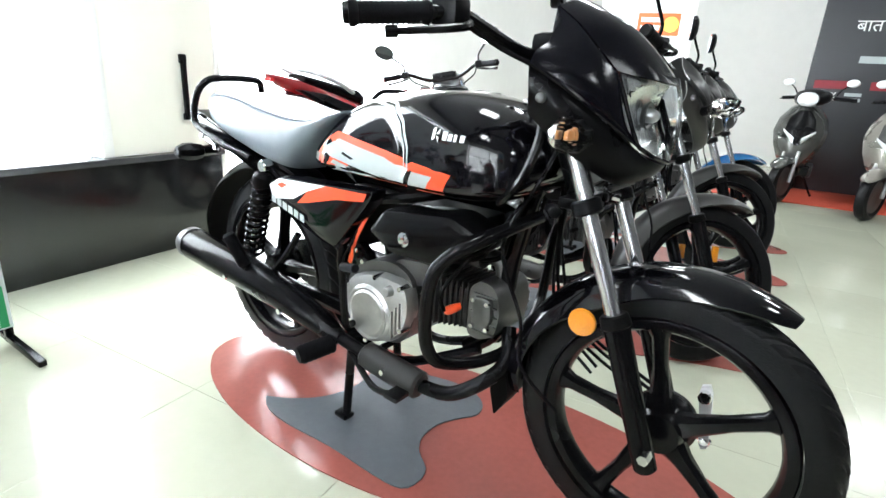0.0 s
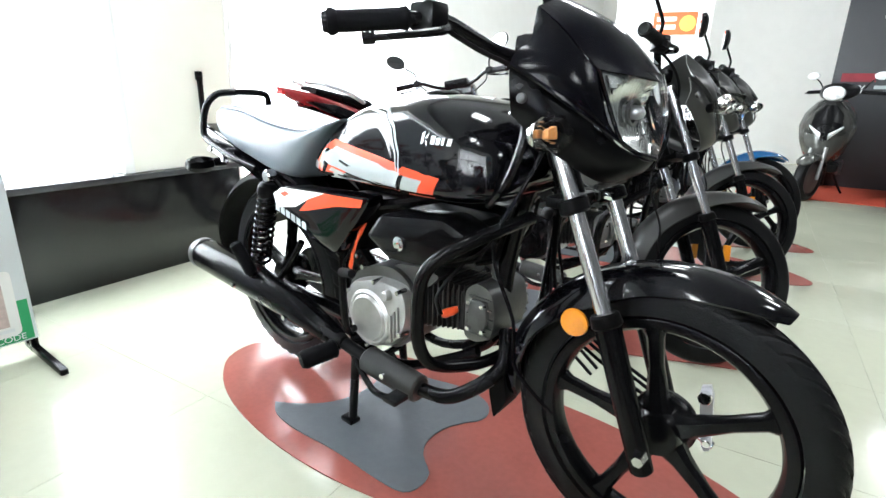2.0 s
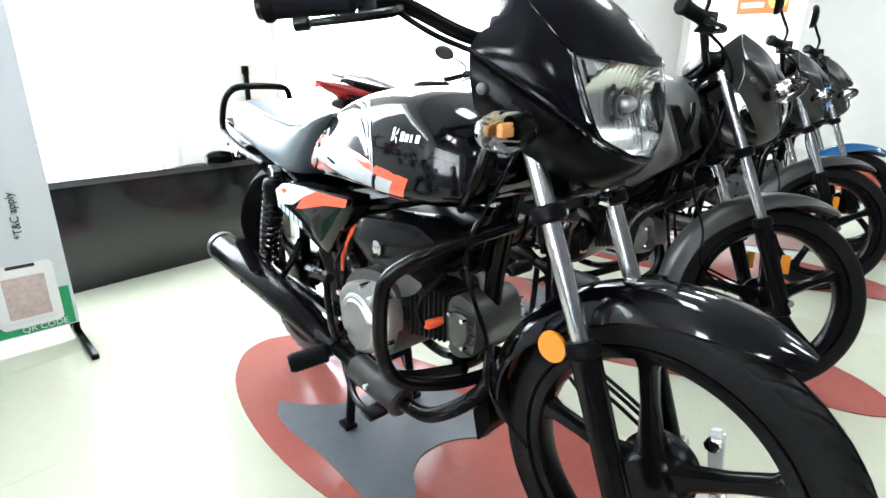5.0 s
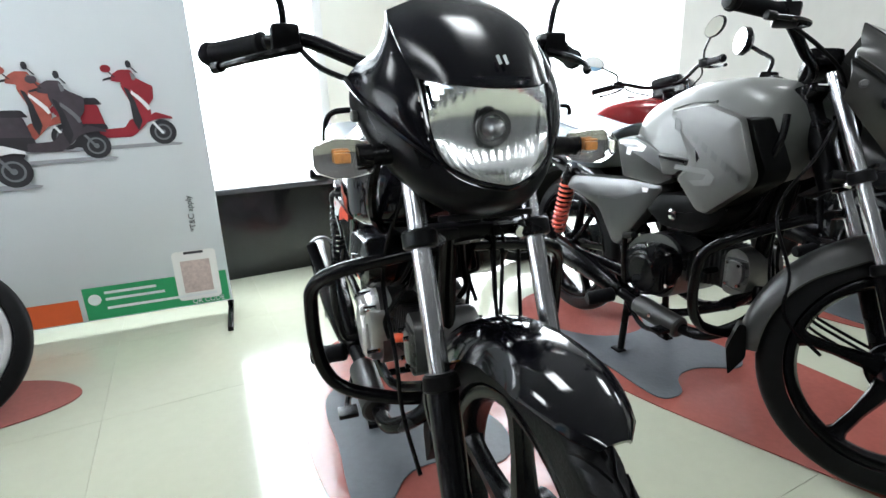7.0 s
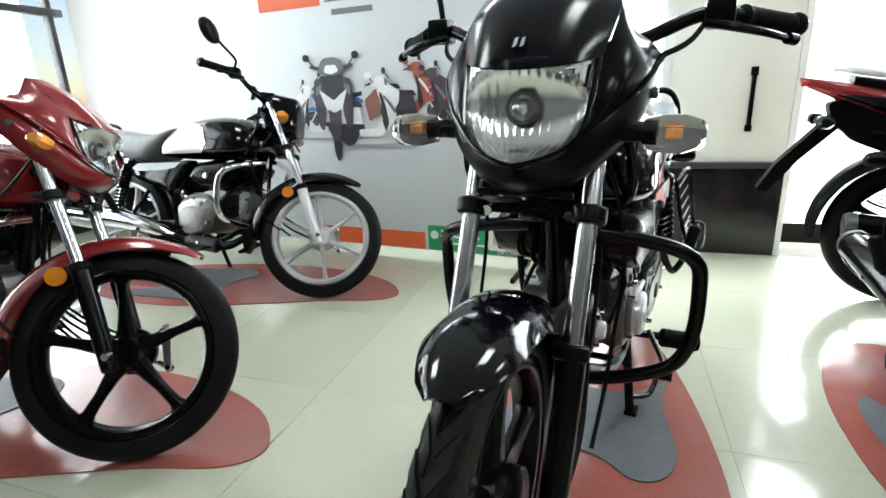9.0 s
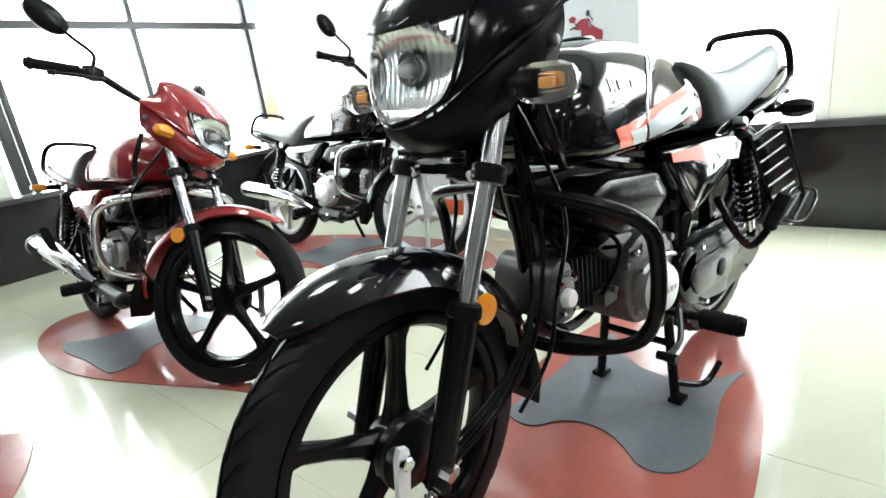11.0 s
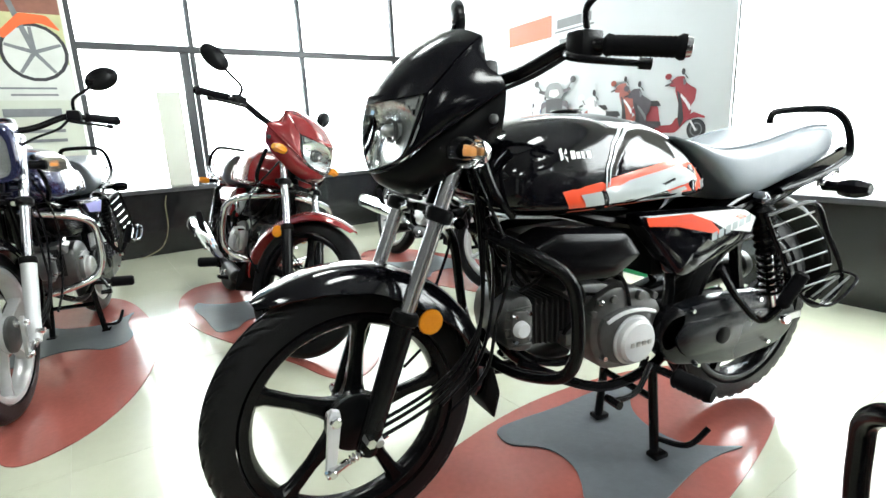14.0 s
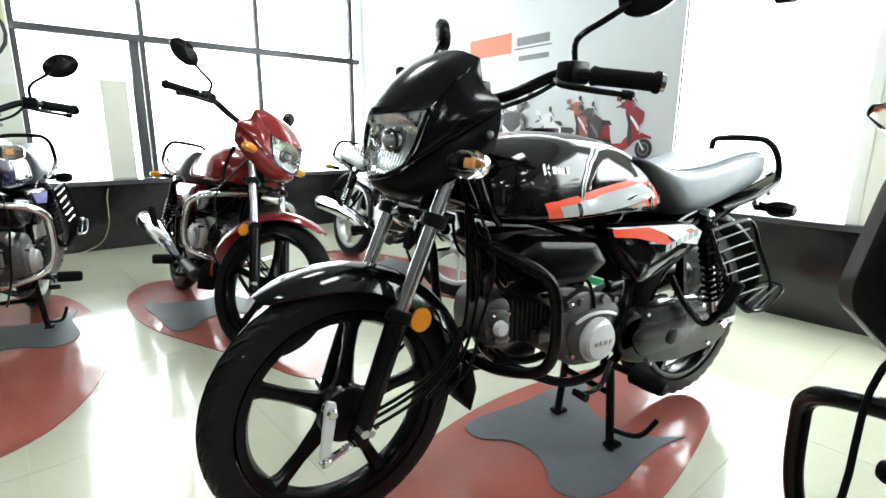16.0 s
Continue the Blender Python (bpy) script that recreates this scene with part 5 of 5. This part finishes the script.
for k in range(5):
    dx, dz = math.cos(1.2566 * k + .3), math.sin(1.2566 * k + .3)
    print_on(poster, "spoke", [(-.142 - dz * .012, -.03 + dx * .012), (-.142 + dz * .012, -.03 - dx * .012), (-.142 + dx * .15 + dz * .009, -.03 + dz * .15 - dx * .009), (-.142 + dx * .15 - dz * .009, -.03 + dz * .15 + dx * .009)], print_grey, .0118)
print_on(poster, "fork", [(-.157, -.03), (-.127, -.03), (-.02, .36), (-.05, .37)], print_grey, .0122)
print_on(poster, "fender", [(-.3, .1), (-.24, .19), (-.1, .2), (.02, .08), (.0, .04), (-.1, .13), (-.2, .145)], print_orange, .0126, .02)
print_on(poster, "fairing", [(-.16, .33), (-.12, .46), (-.02, .58), (.1, .56), (.08, .4), (-.04, .3)], print_orange, .0128, .03)
print_on(poster, "headlight", [(-.17, .36), (-.13, .45), (-.08, .44), (-.09, .36)], print_white, .0132, .02)
print_on(poster, "tank", [(.03, .3), (.06, .42), (.2, .45), (.31, .42), (.31, .26), (.16, .24)], print_orange, .0126, .03)
print_on(poster, "engine", [(.0, .26), (.31, .24), (.31, .0), (.16, -.08), (.04, .0)], print_black, .0124, .03)
print_on(poster, "crankcase", [(.14, .14), (.28, .15), (.3, .04), (.18, .0)], print_grey, .0128, .03)
for z, w, h in ((-.24, .3, .012), (-.28, .24, .012), (-.37, .3, .05), (-.5, .4, .02), (-.56, .36, .02)):
    print_on(poster, "lettering_bar", [(-.22, z), (-.22 + w, z), (-.22 + w, z - h), (-.22, z - h)], print_grey, .0106)

# polished floor tiles, one mesh for all
TILE = 0.6
bm = box(B(), (0, 0, -.002), (TILE - .0014, TILE - .0014, .004))
tile_mesh = bpy.data.meshes.new("tile")
bm.to_mesh(tile_mesh)
bm.free()
tile_mesh.materials.append(tile_mat)


def lay_tiles():
    for i in range(12):
        for j in range(20):
            u, v = U_WALL + TILE * (i + .5), V_WALL + TILE * (j + .5)
            if u < U_FAR and v < V_FAR:
                t = new("tile", tile_mesh)
                t.parent = floor
                t.location = (u, v, 0)


# ---- the motorcycles on show ----
HERO = pose(0, 0, 0.012)
motorcycle("motorcycle", HERO, "gloss black commuter motorcycle with orange stripes on a centre stand", "motorcycles on show",
                  {"steer": 3.4, "detail": 1, "lift": 0.012 - 0.007, "decals": hero_decals, "fender": black_paint, "fairing": visor_black, "visor": visor_black, "guard_out": (1.05, 0, 0)})
floor_pad(pose(0, 0, 0), "red leaf-shaped floor pad with a grey swoosh")

TALL_TANK = smooth_table([(.40, .70, .80, .06), (.45, .69, .88, .105), (.55, .685, .925, .14), (.62, .68, .952, .15), (.70, .68, .962, .158), (.80, .68, .962, .16), (.88, .69, .94, .148), (.93, .72, .90, .12), (.95, .76, .86, .07)], 30)
row = [
    ("motorcycle", stand_at(1.07, 1.003, 4.5), "grey and black motorcycle with a charcoal front mudguard",
     {"steer": 42, "signal_at": (1.06, .24, .862), "signal_size": 1.15, "bar_reflector": 1, "wide": (1.15, .03), "guard_out": (1.15, .06, -.045), "tear": 1, "tank": TALL_TANK, "side": [(.045, .595), (.16, .64), (.444, .662), (.60, .664), (.609, .646), (.42, .422), (.385, .425), (.3, .54)], "paint": light_grey_paint, "fairing": charcoal, "visor": charcoal, "fender": charcoal, "panel": panel_grey, "shroud": grey_paint, "decals": grey_decals, "spring": orange_spring, "engine": black_satin, "muffler": black_steel, "cover": black_matt}, 1),
    ("motorcycle", stand_at(.94, 2.11, 6), "dark grey motorcycle with a flyscreen, next in the row", {"steer": 36, "bar_reflector": 1, "paint": grey_paint, "fairing": charcoal, "visor": charcoal, "fender": charcoal, "engine": black_satin, "panel": charcoal}, 1),
    ("motorcycle", stand_at(.87, 2.83, 6), "black motorcycle with a bright blue front mudguard", {"steer": 36, "bar_reflector": 1, "paint": blue_paint, "fairing": charcoal, "visor": charcoal, "fender": blue_paint, "engine": black_satin}, 1),
    ("motorcycle", stand_at(-.84, 2.2, 90), "red and black motorcycle with a pointed tail, parked across the row", {"steer": 30, "sport": 1, "paint": red_paint, "cowl": black_paint, "panel": red_paint, "fender": red_paint, "engine": black_satin}, 0),
    ("motorcycle", stand_at(.066, -1.377, 97, 12), "black and silver motorcycle with silver alloy wheels, its bars turned", {"steer": 28, "side_stand": 1, "lean": 12, "low_body": .93, "paint": black_paint, "cowl": black_paint, "rim": white_rim, "slider": silver_paint, "guard": chrome, "decals": silver_decals, "signal": amber, "signal_size": .85, "seat": pale_vinyl, "slim": .6, "spokes": 6, "muffler": chrome, "sari": chrome}, 1),
    ("motorcycle", stand_at(1.19, -1.09, 99, 12), "red commuter motorcycle with black wheels, its bars turned", {"steer": 29, "side_stand": 1, "lean": 12, "low_body": .93, "paint": red_paint, "fairing": red_paint, "visor": red_paint, "fender": red_paint, "panel": red_paint, "guard": chrome, "decals": red_decals, "signal": amber, "signal_at": (1.04, .17, .85), "signal_size": .75, "muffler": chrome}, 1),
    ("motorcycle", stand_at(2.12, -1.085, 86.5), "navy motorcycle with violet stripes and silver wheels", {"steer": 1, "paint": navy_paint, "cowl": navy_paint, "rim": white_rim, "slider": silver_paint, "guard": chrome, "decals": navy_decals, "slim": .6, "spokes": 6, "muffler": chrome}, 1),
]
for nm, m, label, st, padded in row:
    motorcycle(nm, m, label, "motorcycles on show", st)
    if padded:
        floor_pad(stand_flat(m), "red leaf-shaped floor pad with a grey swoosh")


# ---- scooters ----
def scooter(m, label, paint, dark):
    sc = thing("scooter", m, label, "scooter", "scooters on the red carpet")
    # bars and front wheel turned to one side
    S = Matrix.Translation((1.08, 0, 0)) @ Matrix.Rotation(radians(-20), 4, 'Z') @ Matrix.Translation((-1.08, 0, 0))
    fwc, rwc = Vector((1.22, 0, .21)), Vector((0, 0, .2))
    for nm, c, turn in (("front_wheel", fwc, S), ("rear_wheel", rwc, None)):
        w = part(nm, lathe(B(), c, (0, 1, 0), [(-.03, .05), (-.04, .12), (-.035, .14), (.035, .14), (.04, .12), (.03, .05)], 30), dark_alloy, sc, turn=turn)
        part("tyre", lathe(B(), c, (0, 1, 0), [(-.035, .135), (-.048, .165), (-.035, .2), (0, .212), (.035, .2), (.048, .165), (.035, .135)], 40, closed=True), rubber, w, turn=turn)
    part("front_fender", fender(B(), fwc, .24, 35, 170, .075, .06), paint, sc, turn=S)
    for s in (-1, 1):
        part("fork_leg", cyl(B(), fwc + Vector((0, s * .075, 0)), (1.13, s * .06, .5), .016), cast_alloy, sc, turn=S)
    # apron: broad at the shoulders, narrow at the foot
    rings = []
    for z, x, w in ((.33, 1.06, .1), (.42, 1.14, .15), (.55, 1.17, .2), (.68, 1.15, .225), (.8, 1.1, .2), (.9, 1.04, .13), (.94, 1.0, .08)):
        rings.append([Vector((x - .16 * abs(u) ** 2.2 + (.0 if f else -.05), u * w, z)) for f in (1, 0) for u in ((-1, -.75, -.5, -.25, 0, .25, .5, .75, 1) if f else (1, .5, 0, -.5, -1))])
    ap = part("apron", skin(B(), rings), paint, sc)
    rings = []
    for z, x, w, k in ((.56, 1.17, .2, .06), (.62, 1.162, .215, .38), (.7, 1.143, .22, .55), (.8, 1.1, .2, .55), (.88, 1.052, .145, .3)):
        us = [k * i / 3 for i in range(-3, 4)]
        rings.append([Vector((x - .16 * abs(u) ** 2.2 + .006, u * w, z)) for u in us] + [Vector((x - .16 * abs(u) ** 2.2 - .02, u * w, z)) for u in us[::-1]])
    part("nose", skin(B(), rings), dark, ap)
    for s in (-1, 1):
        part("turn_signal", skin(B(), [[Vector((1.13 + dx, s * (.1 + dy), .64 + .0 * dy + math.sin(a) * r)) + Vector((math.cos(a) * r * .6, 0, 0)) for a in (2 * math.pi * i / 12 for i in range(12))] for dx, dy, r in ((.03, -.03, .015), (.02, .0, .03), (-.02, .05, .028), (-.06, .08, .012))]), lens_glass, ap)
    head = part("handlebar_cowl", skin(B(), [[Vector((x, p.y, p.z)) for p in oval(0, z0, z1, w, 2.6)] for x, z0, z1, w in ((.9, .98, 1.04, .12), (.96, .94, 1.075, .15), (1.04, .92, 1.07, .14), (1.09, .93, 1.04, .1))]), dark, sc, turn=S)
    lens = part("headlight", skin(B(), [[Vector((x, p.y, p.z)) for p in oval(0, z0, z1, w, 2.4)] for x, z0, z1, w in ((1.05, .915, 1.055, .105), (1.105, .925, 1.04, .085), (1.125, .95, 1.02, .05))]), silver_paint, head, turn=S)
    for s in (-1, 1):
        part("grip", cyl(B(), (.93, s * .15, 1.0), (.87, s * .32, .99), .017, None, 12, .003), grip_rubber, head, turn=S)
        part("lever", tube(B(), [(.97, s * .16, .995), (.96, s * .25, .985), (.92, s * .32, .98)], .006, 6), black_steel, head, turn=S)
        part("fog_lamp", skin(B(), [[Vector((1.2 - .05 * k + dx, s * (.03 + .1 * k), .60 + .09 * k + dz)) for dx, dz in ((0, .03 - .02 * k), (.012, 0), (0, -.03 + .02 * k), (-.03, 0))] for k in (0, .35, .7, 1)]), silver_paint, ap)
        mir = part("mirror", tube(B(), [(.93, s * .17, 1.03), (.93, s * .2, 1.08), (.92, s * .25, 1.12)], .006, 6), black_steel, sc, turn=S)
        part("mirror_shell", skin(B(), [[Vector((.92 + dx, s * .27 + math.cos(a) * .055 * k, 1.14 + math.sin(a) * .036 * k)) for a in (2 * math.pi * i / 16 for i in range(16))] for dx, k in ((.03, .3), (.015, .9), (0, 1), (-.006, .9))]), silver_paint, mir, turn=S)
    part("floorboard", box(B(), (.78, 0, .3), (.5, .3, .08), .02), dark, sc)
    body = part("body", skin(B(), [oval(x, z0, z1, w, 3, 24) for x, z0, z1, w in ((.55, .3, .68, .12), (.45, .32, .72, .17), (.2, .38, .74, .18), (-.1, .46, .76, .16), (-.35, .55, .76, .1), (-.42, .62, .74, .06))]), paint, sc)
    part("seat", skin(B(), [oval(x, z0, z1, w, 3.2, 24) for x, z0, z1, w in ((.52, .7, .75, .09), (.42, .7, .79, .14), (.15, .73, .79, .15), (-.2, .75, .82, .13), (-.32, .77, .81, .09))]), vinyl, sc)
    part("side_stand", tube(B(), [(.6, .1, .25), (.55, .17, .1), (.53, .22, .012)], .011, 8), black_steel, sc)
    part("engine_case", box(B(), (.1, .13, .24), (.45, .08, .14), .03), dark_alloy, sc)
    return sc


scooter(stand_at(.96, 5.02, -88) @ Matrix.Translation((0, 0, .014)), "black and silver-grey scooter on a red carpet", scooter_grey, black_satin)
scooter(stand_at(1.66, 4.78, -92) @ Matrix.Translation((0, 0, .014)), "taupe scooter on a red carpet", taupe_paint, charcoal)
carpet = thing("red_carpet", pose(0, 0, 0, 0, 0, 10), "flat red carpet under the scooters", "carpet")
part("carpet_sheet", box(B(), (2.9, 5.75, .005), (3.4, 1.75, .008), .002), material("carpet_red", (0.42, 0.05, 0.02), 0.8, vary=0.15, grain=90, bump=0.5, bump_scale=400), carpet)

# dark display board behind the scooters
board = thing("display_board", pose(.82, 6.25, 0, 0, 0, 190), "charcoal printed display board with white lettering", "display board")
part("panel", box(B(), (-1.0, 0, 1.15), (2.0, .05, 2.3), .004), board_dark, board)


def words(parent, text, x, z, size, mat, y=.028, roll=0, name="lettering"):
    cu = bpy.data.curves.new(name, 'FONT')
    cu.body, cu.size, cu.extrude, cu.align_x = text, size, .0008, 'CENTER'
    tmp = bpy.data.objects.new(name, cu)
    scene.collection.objects.link(tmp)
    dg = bpy.context.evaluated_depsgraph_get()
    me = bpy.data.meshes.new_from_object(tmp.evaluated_get(dg))
    bpy.data.objects.remove(tmp)
    me.materials.clear()
    me.materials.append(mat)
    ob = new(name, me)
    ob.parent = parent
    # faces +y: letters run along -x
    ob.matrix_basis = Matrix.Translation((x, y, z)) @ Matrix(((-1, 0, 0, 0), (0, 0, 1, 0), (0, 1, 0, 0), (0, 0, 0, 1))) @ Matrix.Rotation(radians(roll), 4, 'Z')
    return ob


words(board, "बात", -.42, 1.70, .16, decal_white)
words(board, "10%", -.2, 1.0, .12, decal_white)
for x, z, w, h, mt in ((-.22, 1.16, .3, .085, print_red), (-.72, 1.16, .3, .085, print_red), (-.44, 1.065, .15, .035, decal_grey), (-.44, 1.01, .15, .035, decal_grey), (-.62, 1.42, .42, .07, decal_grey)):
    print_on(board, "lettering_bar", [(x - w / 2, z - h / 2), (x + w / 2, z - h / 2), (x + w / 2, z + h / 2), (x - w / 2, z + h / 2)], mt, .028)

# white roll-up with an orange label, behind the row
roll = thing("roll_up_banner", pose(-.05, 4.6, 0, 0, 0, 200), "white roll-up banner with an orange label", "banner")
part("sheet", box(B(), (.42, 0, 1.0), (.85, .006, 1.95), .001), banner_white, roll)
part("base", box(B(), (.42, 0, .03), (.9, .16, .06), .02), cast_alloy, roll)
print_on(roll, "label", [(.12, 1.48), (.5, 1.48), (.5, 1.68), (.12, 1.68)], print_orange, .004)
print_on(roll, "label_disc", disc(.2, 1.58, .07), print_yellow, .005)
print_on(roll, "label_bar", [(.3, 1.6), (.47, 1.6), (.47, 1.64), (.3, 1.64)], banner_white, .005)
print_on(roll, "label_bar", [(.3, 1.53), (.47, 1.53), (.47, 1.57), (.3, 1.57)], banner_white, .005)

# ---- the large printed banner ----
# its own axes: x to the right as one reads it from behind, facing +y
BW, BH = 1.80, 1.95
banner = thing("banner", Matrix.Translation((-.69, -.585, 0)) @ pose(0, 0, 0, 0, 0, -90 + 4.1), "wide pale grey banner printed with scooters on dark legs", "banner")
part("sheet", box(B(), (BW / 2, -.006, .055 + BH / 2), (BW, .012, BH), .001), banner_mat, banner)
bm = box(B(), (.012, -.02, BH / 2), (.024, .02, BH), .003)
box(bm, (.012, .08, .012), (.024, .34, .022), .004)
part("leg", bm, black_steel, banner)
bm = box(B(), (BW - .012, -.02, BH / 2), (.024, .02, BH), .003)
box(bm, (BW - .012, .08, .012), (.024, .34, .022), .004)
part("leg", bm, black_steel, banner)


def pr(name, o, mt, y=.0012, r=0.0):
    return print_on(banner, name, o, mt, y, r)


pr("green_band", [(.01, .06), (.58, .06), (.58, .205), (.01, .205)], banner_green)
pr("red_band", [(.60, .06), (1.35, .06), (1.35, .16), (.60, .16)], print_orange)
pr("label_card", [(.04, .085), (.22, .085), (.22, .315), (.04, .315)], banner_white, .0024, .02)
pr("label_square", [(.07, .12), (.19, .12), (.19, .27), (.07, .27)], material("print_blush", (0.5, 0.4, 0.37), 0.5, vary=0.3, grain=60), .0034)
pr("card_notch", [(.09, .3), (.17, .3), (.17, .312), (.09, .312)], print_black, .0034)
for z, a, b in ((.17, .3, .5), (.14, .27, .5), (.1, .06, .5)):
    pr("lettering_bar", [(a, z), (b, z), (b, z + .012), (a, z + .012)], print_white, .0026)
pr("badge", disc(.54, .15, .025), print_white, .0026)
words(banner, "*T&C apply", .1, .48, .034, print_black, .0015, 90)
words(banner, "QR CODE", .1, .066, .03, print_white, .003)
pr("orange_block", [(1.17, 1.405), (1.60, 1.405), (1.60, 1.53), (1.17, 1.53)], print_orange)
for z, a, b, h in ((1.44, .84, 1.12, .05), (1.418, .82, 1.14, .01), (1.35, .84, 1.1, .03)):
    pr("lettering_bar", [(a, z), (b, z), (b, z + h), (a, z + h)], print_grey)


def printed_scooter(x, z, k, body, flip=1, lay=0.002, trim=None):
    """A small side-on picture of a scooter; x, z: its front wheel; drawn in hundredths of its wheelbase."""
    def q(pts):
        return [(x - flip * a * k, z + b * k) for a, b in pts]
    trim = trim or print_white
    pr("shadow", q([(-360, -62), (60, -58), (70, -50), (20, -42), (-340, -48)]), print_shadow, lay)
    pr("rear_wheel", q(disc(-295, -5, 50)), print_black, lay + .0004)
    pr("rear_body", q([(-205, 20), (-225, 125), (-330, 140), (-392, 118), (-380, 90), (-330, 45), (-270, 25)]), body, lay + .0008, 15 * k)
    pr("under_body", q([(-200, 0), (-205, 45), (-330, 50), (-340, 15), (-270, -15)]), print_black, lay + .001, 10 * k)
    pr("seat", q([(-205, 122), (-225, 150), (-300, 152), (-390, 165), (-395, 140), (-300, 125)]), print_black, lay + .0012, 8 * k)
    pr("tail_lamp", q([(-380, 112), (-396, 118), (-396, 100), (-384, 95)]), print_red, lay + .0014)
    pr("front_wheel", q(disc(0, 0, 52)), print_black, lay + .0004)
    pr("wheel_ring", q(disc(0, 0, 34)), print_grey, lay + .0008)
    pr("wheel_disc", q(disc(0, 0, 27)), print_black, lay + .001)
    pr("wheel_hub", q(disc(0, 0, 10)), print_grey, lay + .0012)
    pr("floor", q([(-90, 60), (-88, 8), (-120, -14), (-235, -12), (-235, 22), (-140, 26), (-115, 60)]), body, lay + .0014, 10 * k)
    pr("fender", q([(-62, 40), (-52, 66), (-15, 84), (44, 62), (46, 52), (10, 58), (-25, 52)]), body, lay + .002, 5 * k)
    pr("apron", q([(-122, 235), (-84, 238), (-48, 212), (-8, 190), (-14, 140), (-36, 112), (-30, 84), (-55, 40), (-90, 8), (-104, 50), (-104, 130), (-126, 190)]), body, lay + .0018, 8 * k)
    pr("apron_shade", q([(-116, 190), (-100, 180), (-84, 130), (-70, 50), (-90, 10), (-104, 50), (-104, 130)]), print_black, lay + .002, 6 * k)
    pr("trim", q([(-92, 176), (-64, 150), (-38, 118), (-32, 98), (-42, 92), (-60, 122), (-94, 162)]), trim, lay + .0024, 3 * k)
    pr("fork", q([(-38, 44), (-28, 46), (6, -4), (-4, -8)]), trim, lay + .0024)
    pr("head", q([(-160, 214), (-150, 240), (-120, 258), (-78, 256), (-66, 226), (-76, 204), (-112, 206)]), body, lay + .0026, 8 * k)
    pr("lamp", q([(-84, 248), (-66, 236), (-68, 216), (-80, 214)]), print_grey, lay + .0028, 5 * k)
    pr("lever", q([(-186, 214), (-184, 222), (-150, 232), (-148, 222)]), print_black, lay + .0026)
    for mx, mz, mw in ((-168, 262, 1.3), (-84, 278, .7)):
        pr("mirror", q(disc(mx, mz, 15, 14, mw)), print_black if mw < 1 else body, lay + .0028)
        pr("mirror_stalk", q([(mx + 4, mz - 10), (mx + 9, mz - 10), (mx + 30, mz - 34), (mx + 22, mz - 34)]), print_black, lay + .0027)


printed_scooter(.158, .835, .00096, print_red)
printed_scooter(.404, .795, .00098, print_dark, 1, .006, print_grey)
printed_scooter(.50, .835, .00096, print_rust, 1, .0035)
printed_scooter(.695, .715, .0012, print_white, 1, .0095, print_grey)
# the scooter seen from the front, in the middle of the print
cx = 1.13


def front_on(name, pts, mat, y, r=0.0):
    pr(name, [(cx + p, q) for p, q in pts], mat, y, r)


pr("wheel", disc(cx, .665, .105, 18, .27), print_black, .0132)
front_on("fender", [(-.045, .86), (.045, .86), (.036, .70), (.02, .68), (-.02, .68), (-.036, .70)], print_dark, .0136, .015)
for sd in (-1, 1):
    front_on("leg_shield", [(sd * .07, 1.03), (sd * .125, 1.02), (sd * .135, .92), (sd * .115, .76), (sd * .085, .73), (sd * .06, .82), (sd * .055, .93)], print_dark, .0138, .02)
    front_on("turn_lamp", [(sd * .075, 1.0), (sd * .115, .98), (sd * .12, .93), (sd * .08, .95)], print_grey, .0142, .01)
    front_on("handlebar", [(sd * .05, 1.085), (sd * .14, 1.1), (sd * .15, 1.085), (sd * .06, 1.06)], print_dark, .0138, .006)
    pr("mirror", disc(cx + sd * .165, 1.14, .02, 14, 1.2), print_black, .0142)
    front_on("mirror_stalk", [(sd * .11, 1.09), (sd * .118, 1.085), (sd * .16, 1.13), (sd * .152, 1.135)], print_black, .014)
front_on("white_nose", [(-.095, .965), (-.06, .945), (0, .905), (.06, .945), (.095, .965), (.055, .86), (0, .835), (-.055, .86)], print_white, .0144, .012)
front_on("shield", [(-.08, 1.04), (.08, 1.04), (.062, .945), (0, .905), (-.062, .945)], print_black, .0148, .012)
front_on("head", [(-.09, 1.06), (-.075, 1.11), (-.04, 1.135), (.04, 1.135), (.075, 1.11), (.09, 1.06), (.05, 1.04), (-.05, 1.04)], print_grey, .0152, .02)
front_on("headlight", [(-.05, 1.06), (-.035, 1.095), (.035, 1.095), (.05, 1.06), (0, 1.045)], print_white, .0156, .012)
printed_scooter(1.30, .80, .0009, print_blue, -1, .002)
printed_scooter(1.42, .74, .00098, print_white, -1, .006, print_grey)
pr("brown_panel", [(.9, .78), (.93, .9), (.86, .95), (.82, .84)], print_brown, .0128, .02)

# a thin cord down the granite
cord = link("cord", tube(B(), [(0, 0, .47), (.02, .01, .4), (.03, .012, .2), (.1, .02, .06), (.25, .05, .004)], .0035, 6), cord_mat)
cord.matrix_world = ROOM @ pose(1.06, V_WALL + .012, 0)
tagged(cord, "thin loose cord hanging down the dado", "cord")

lay_tiles()
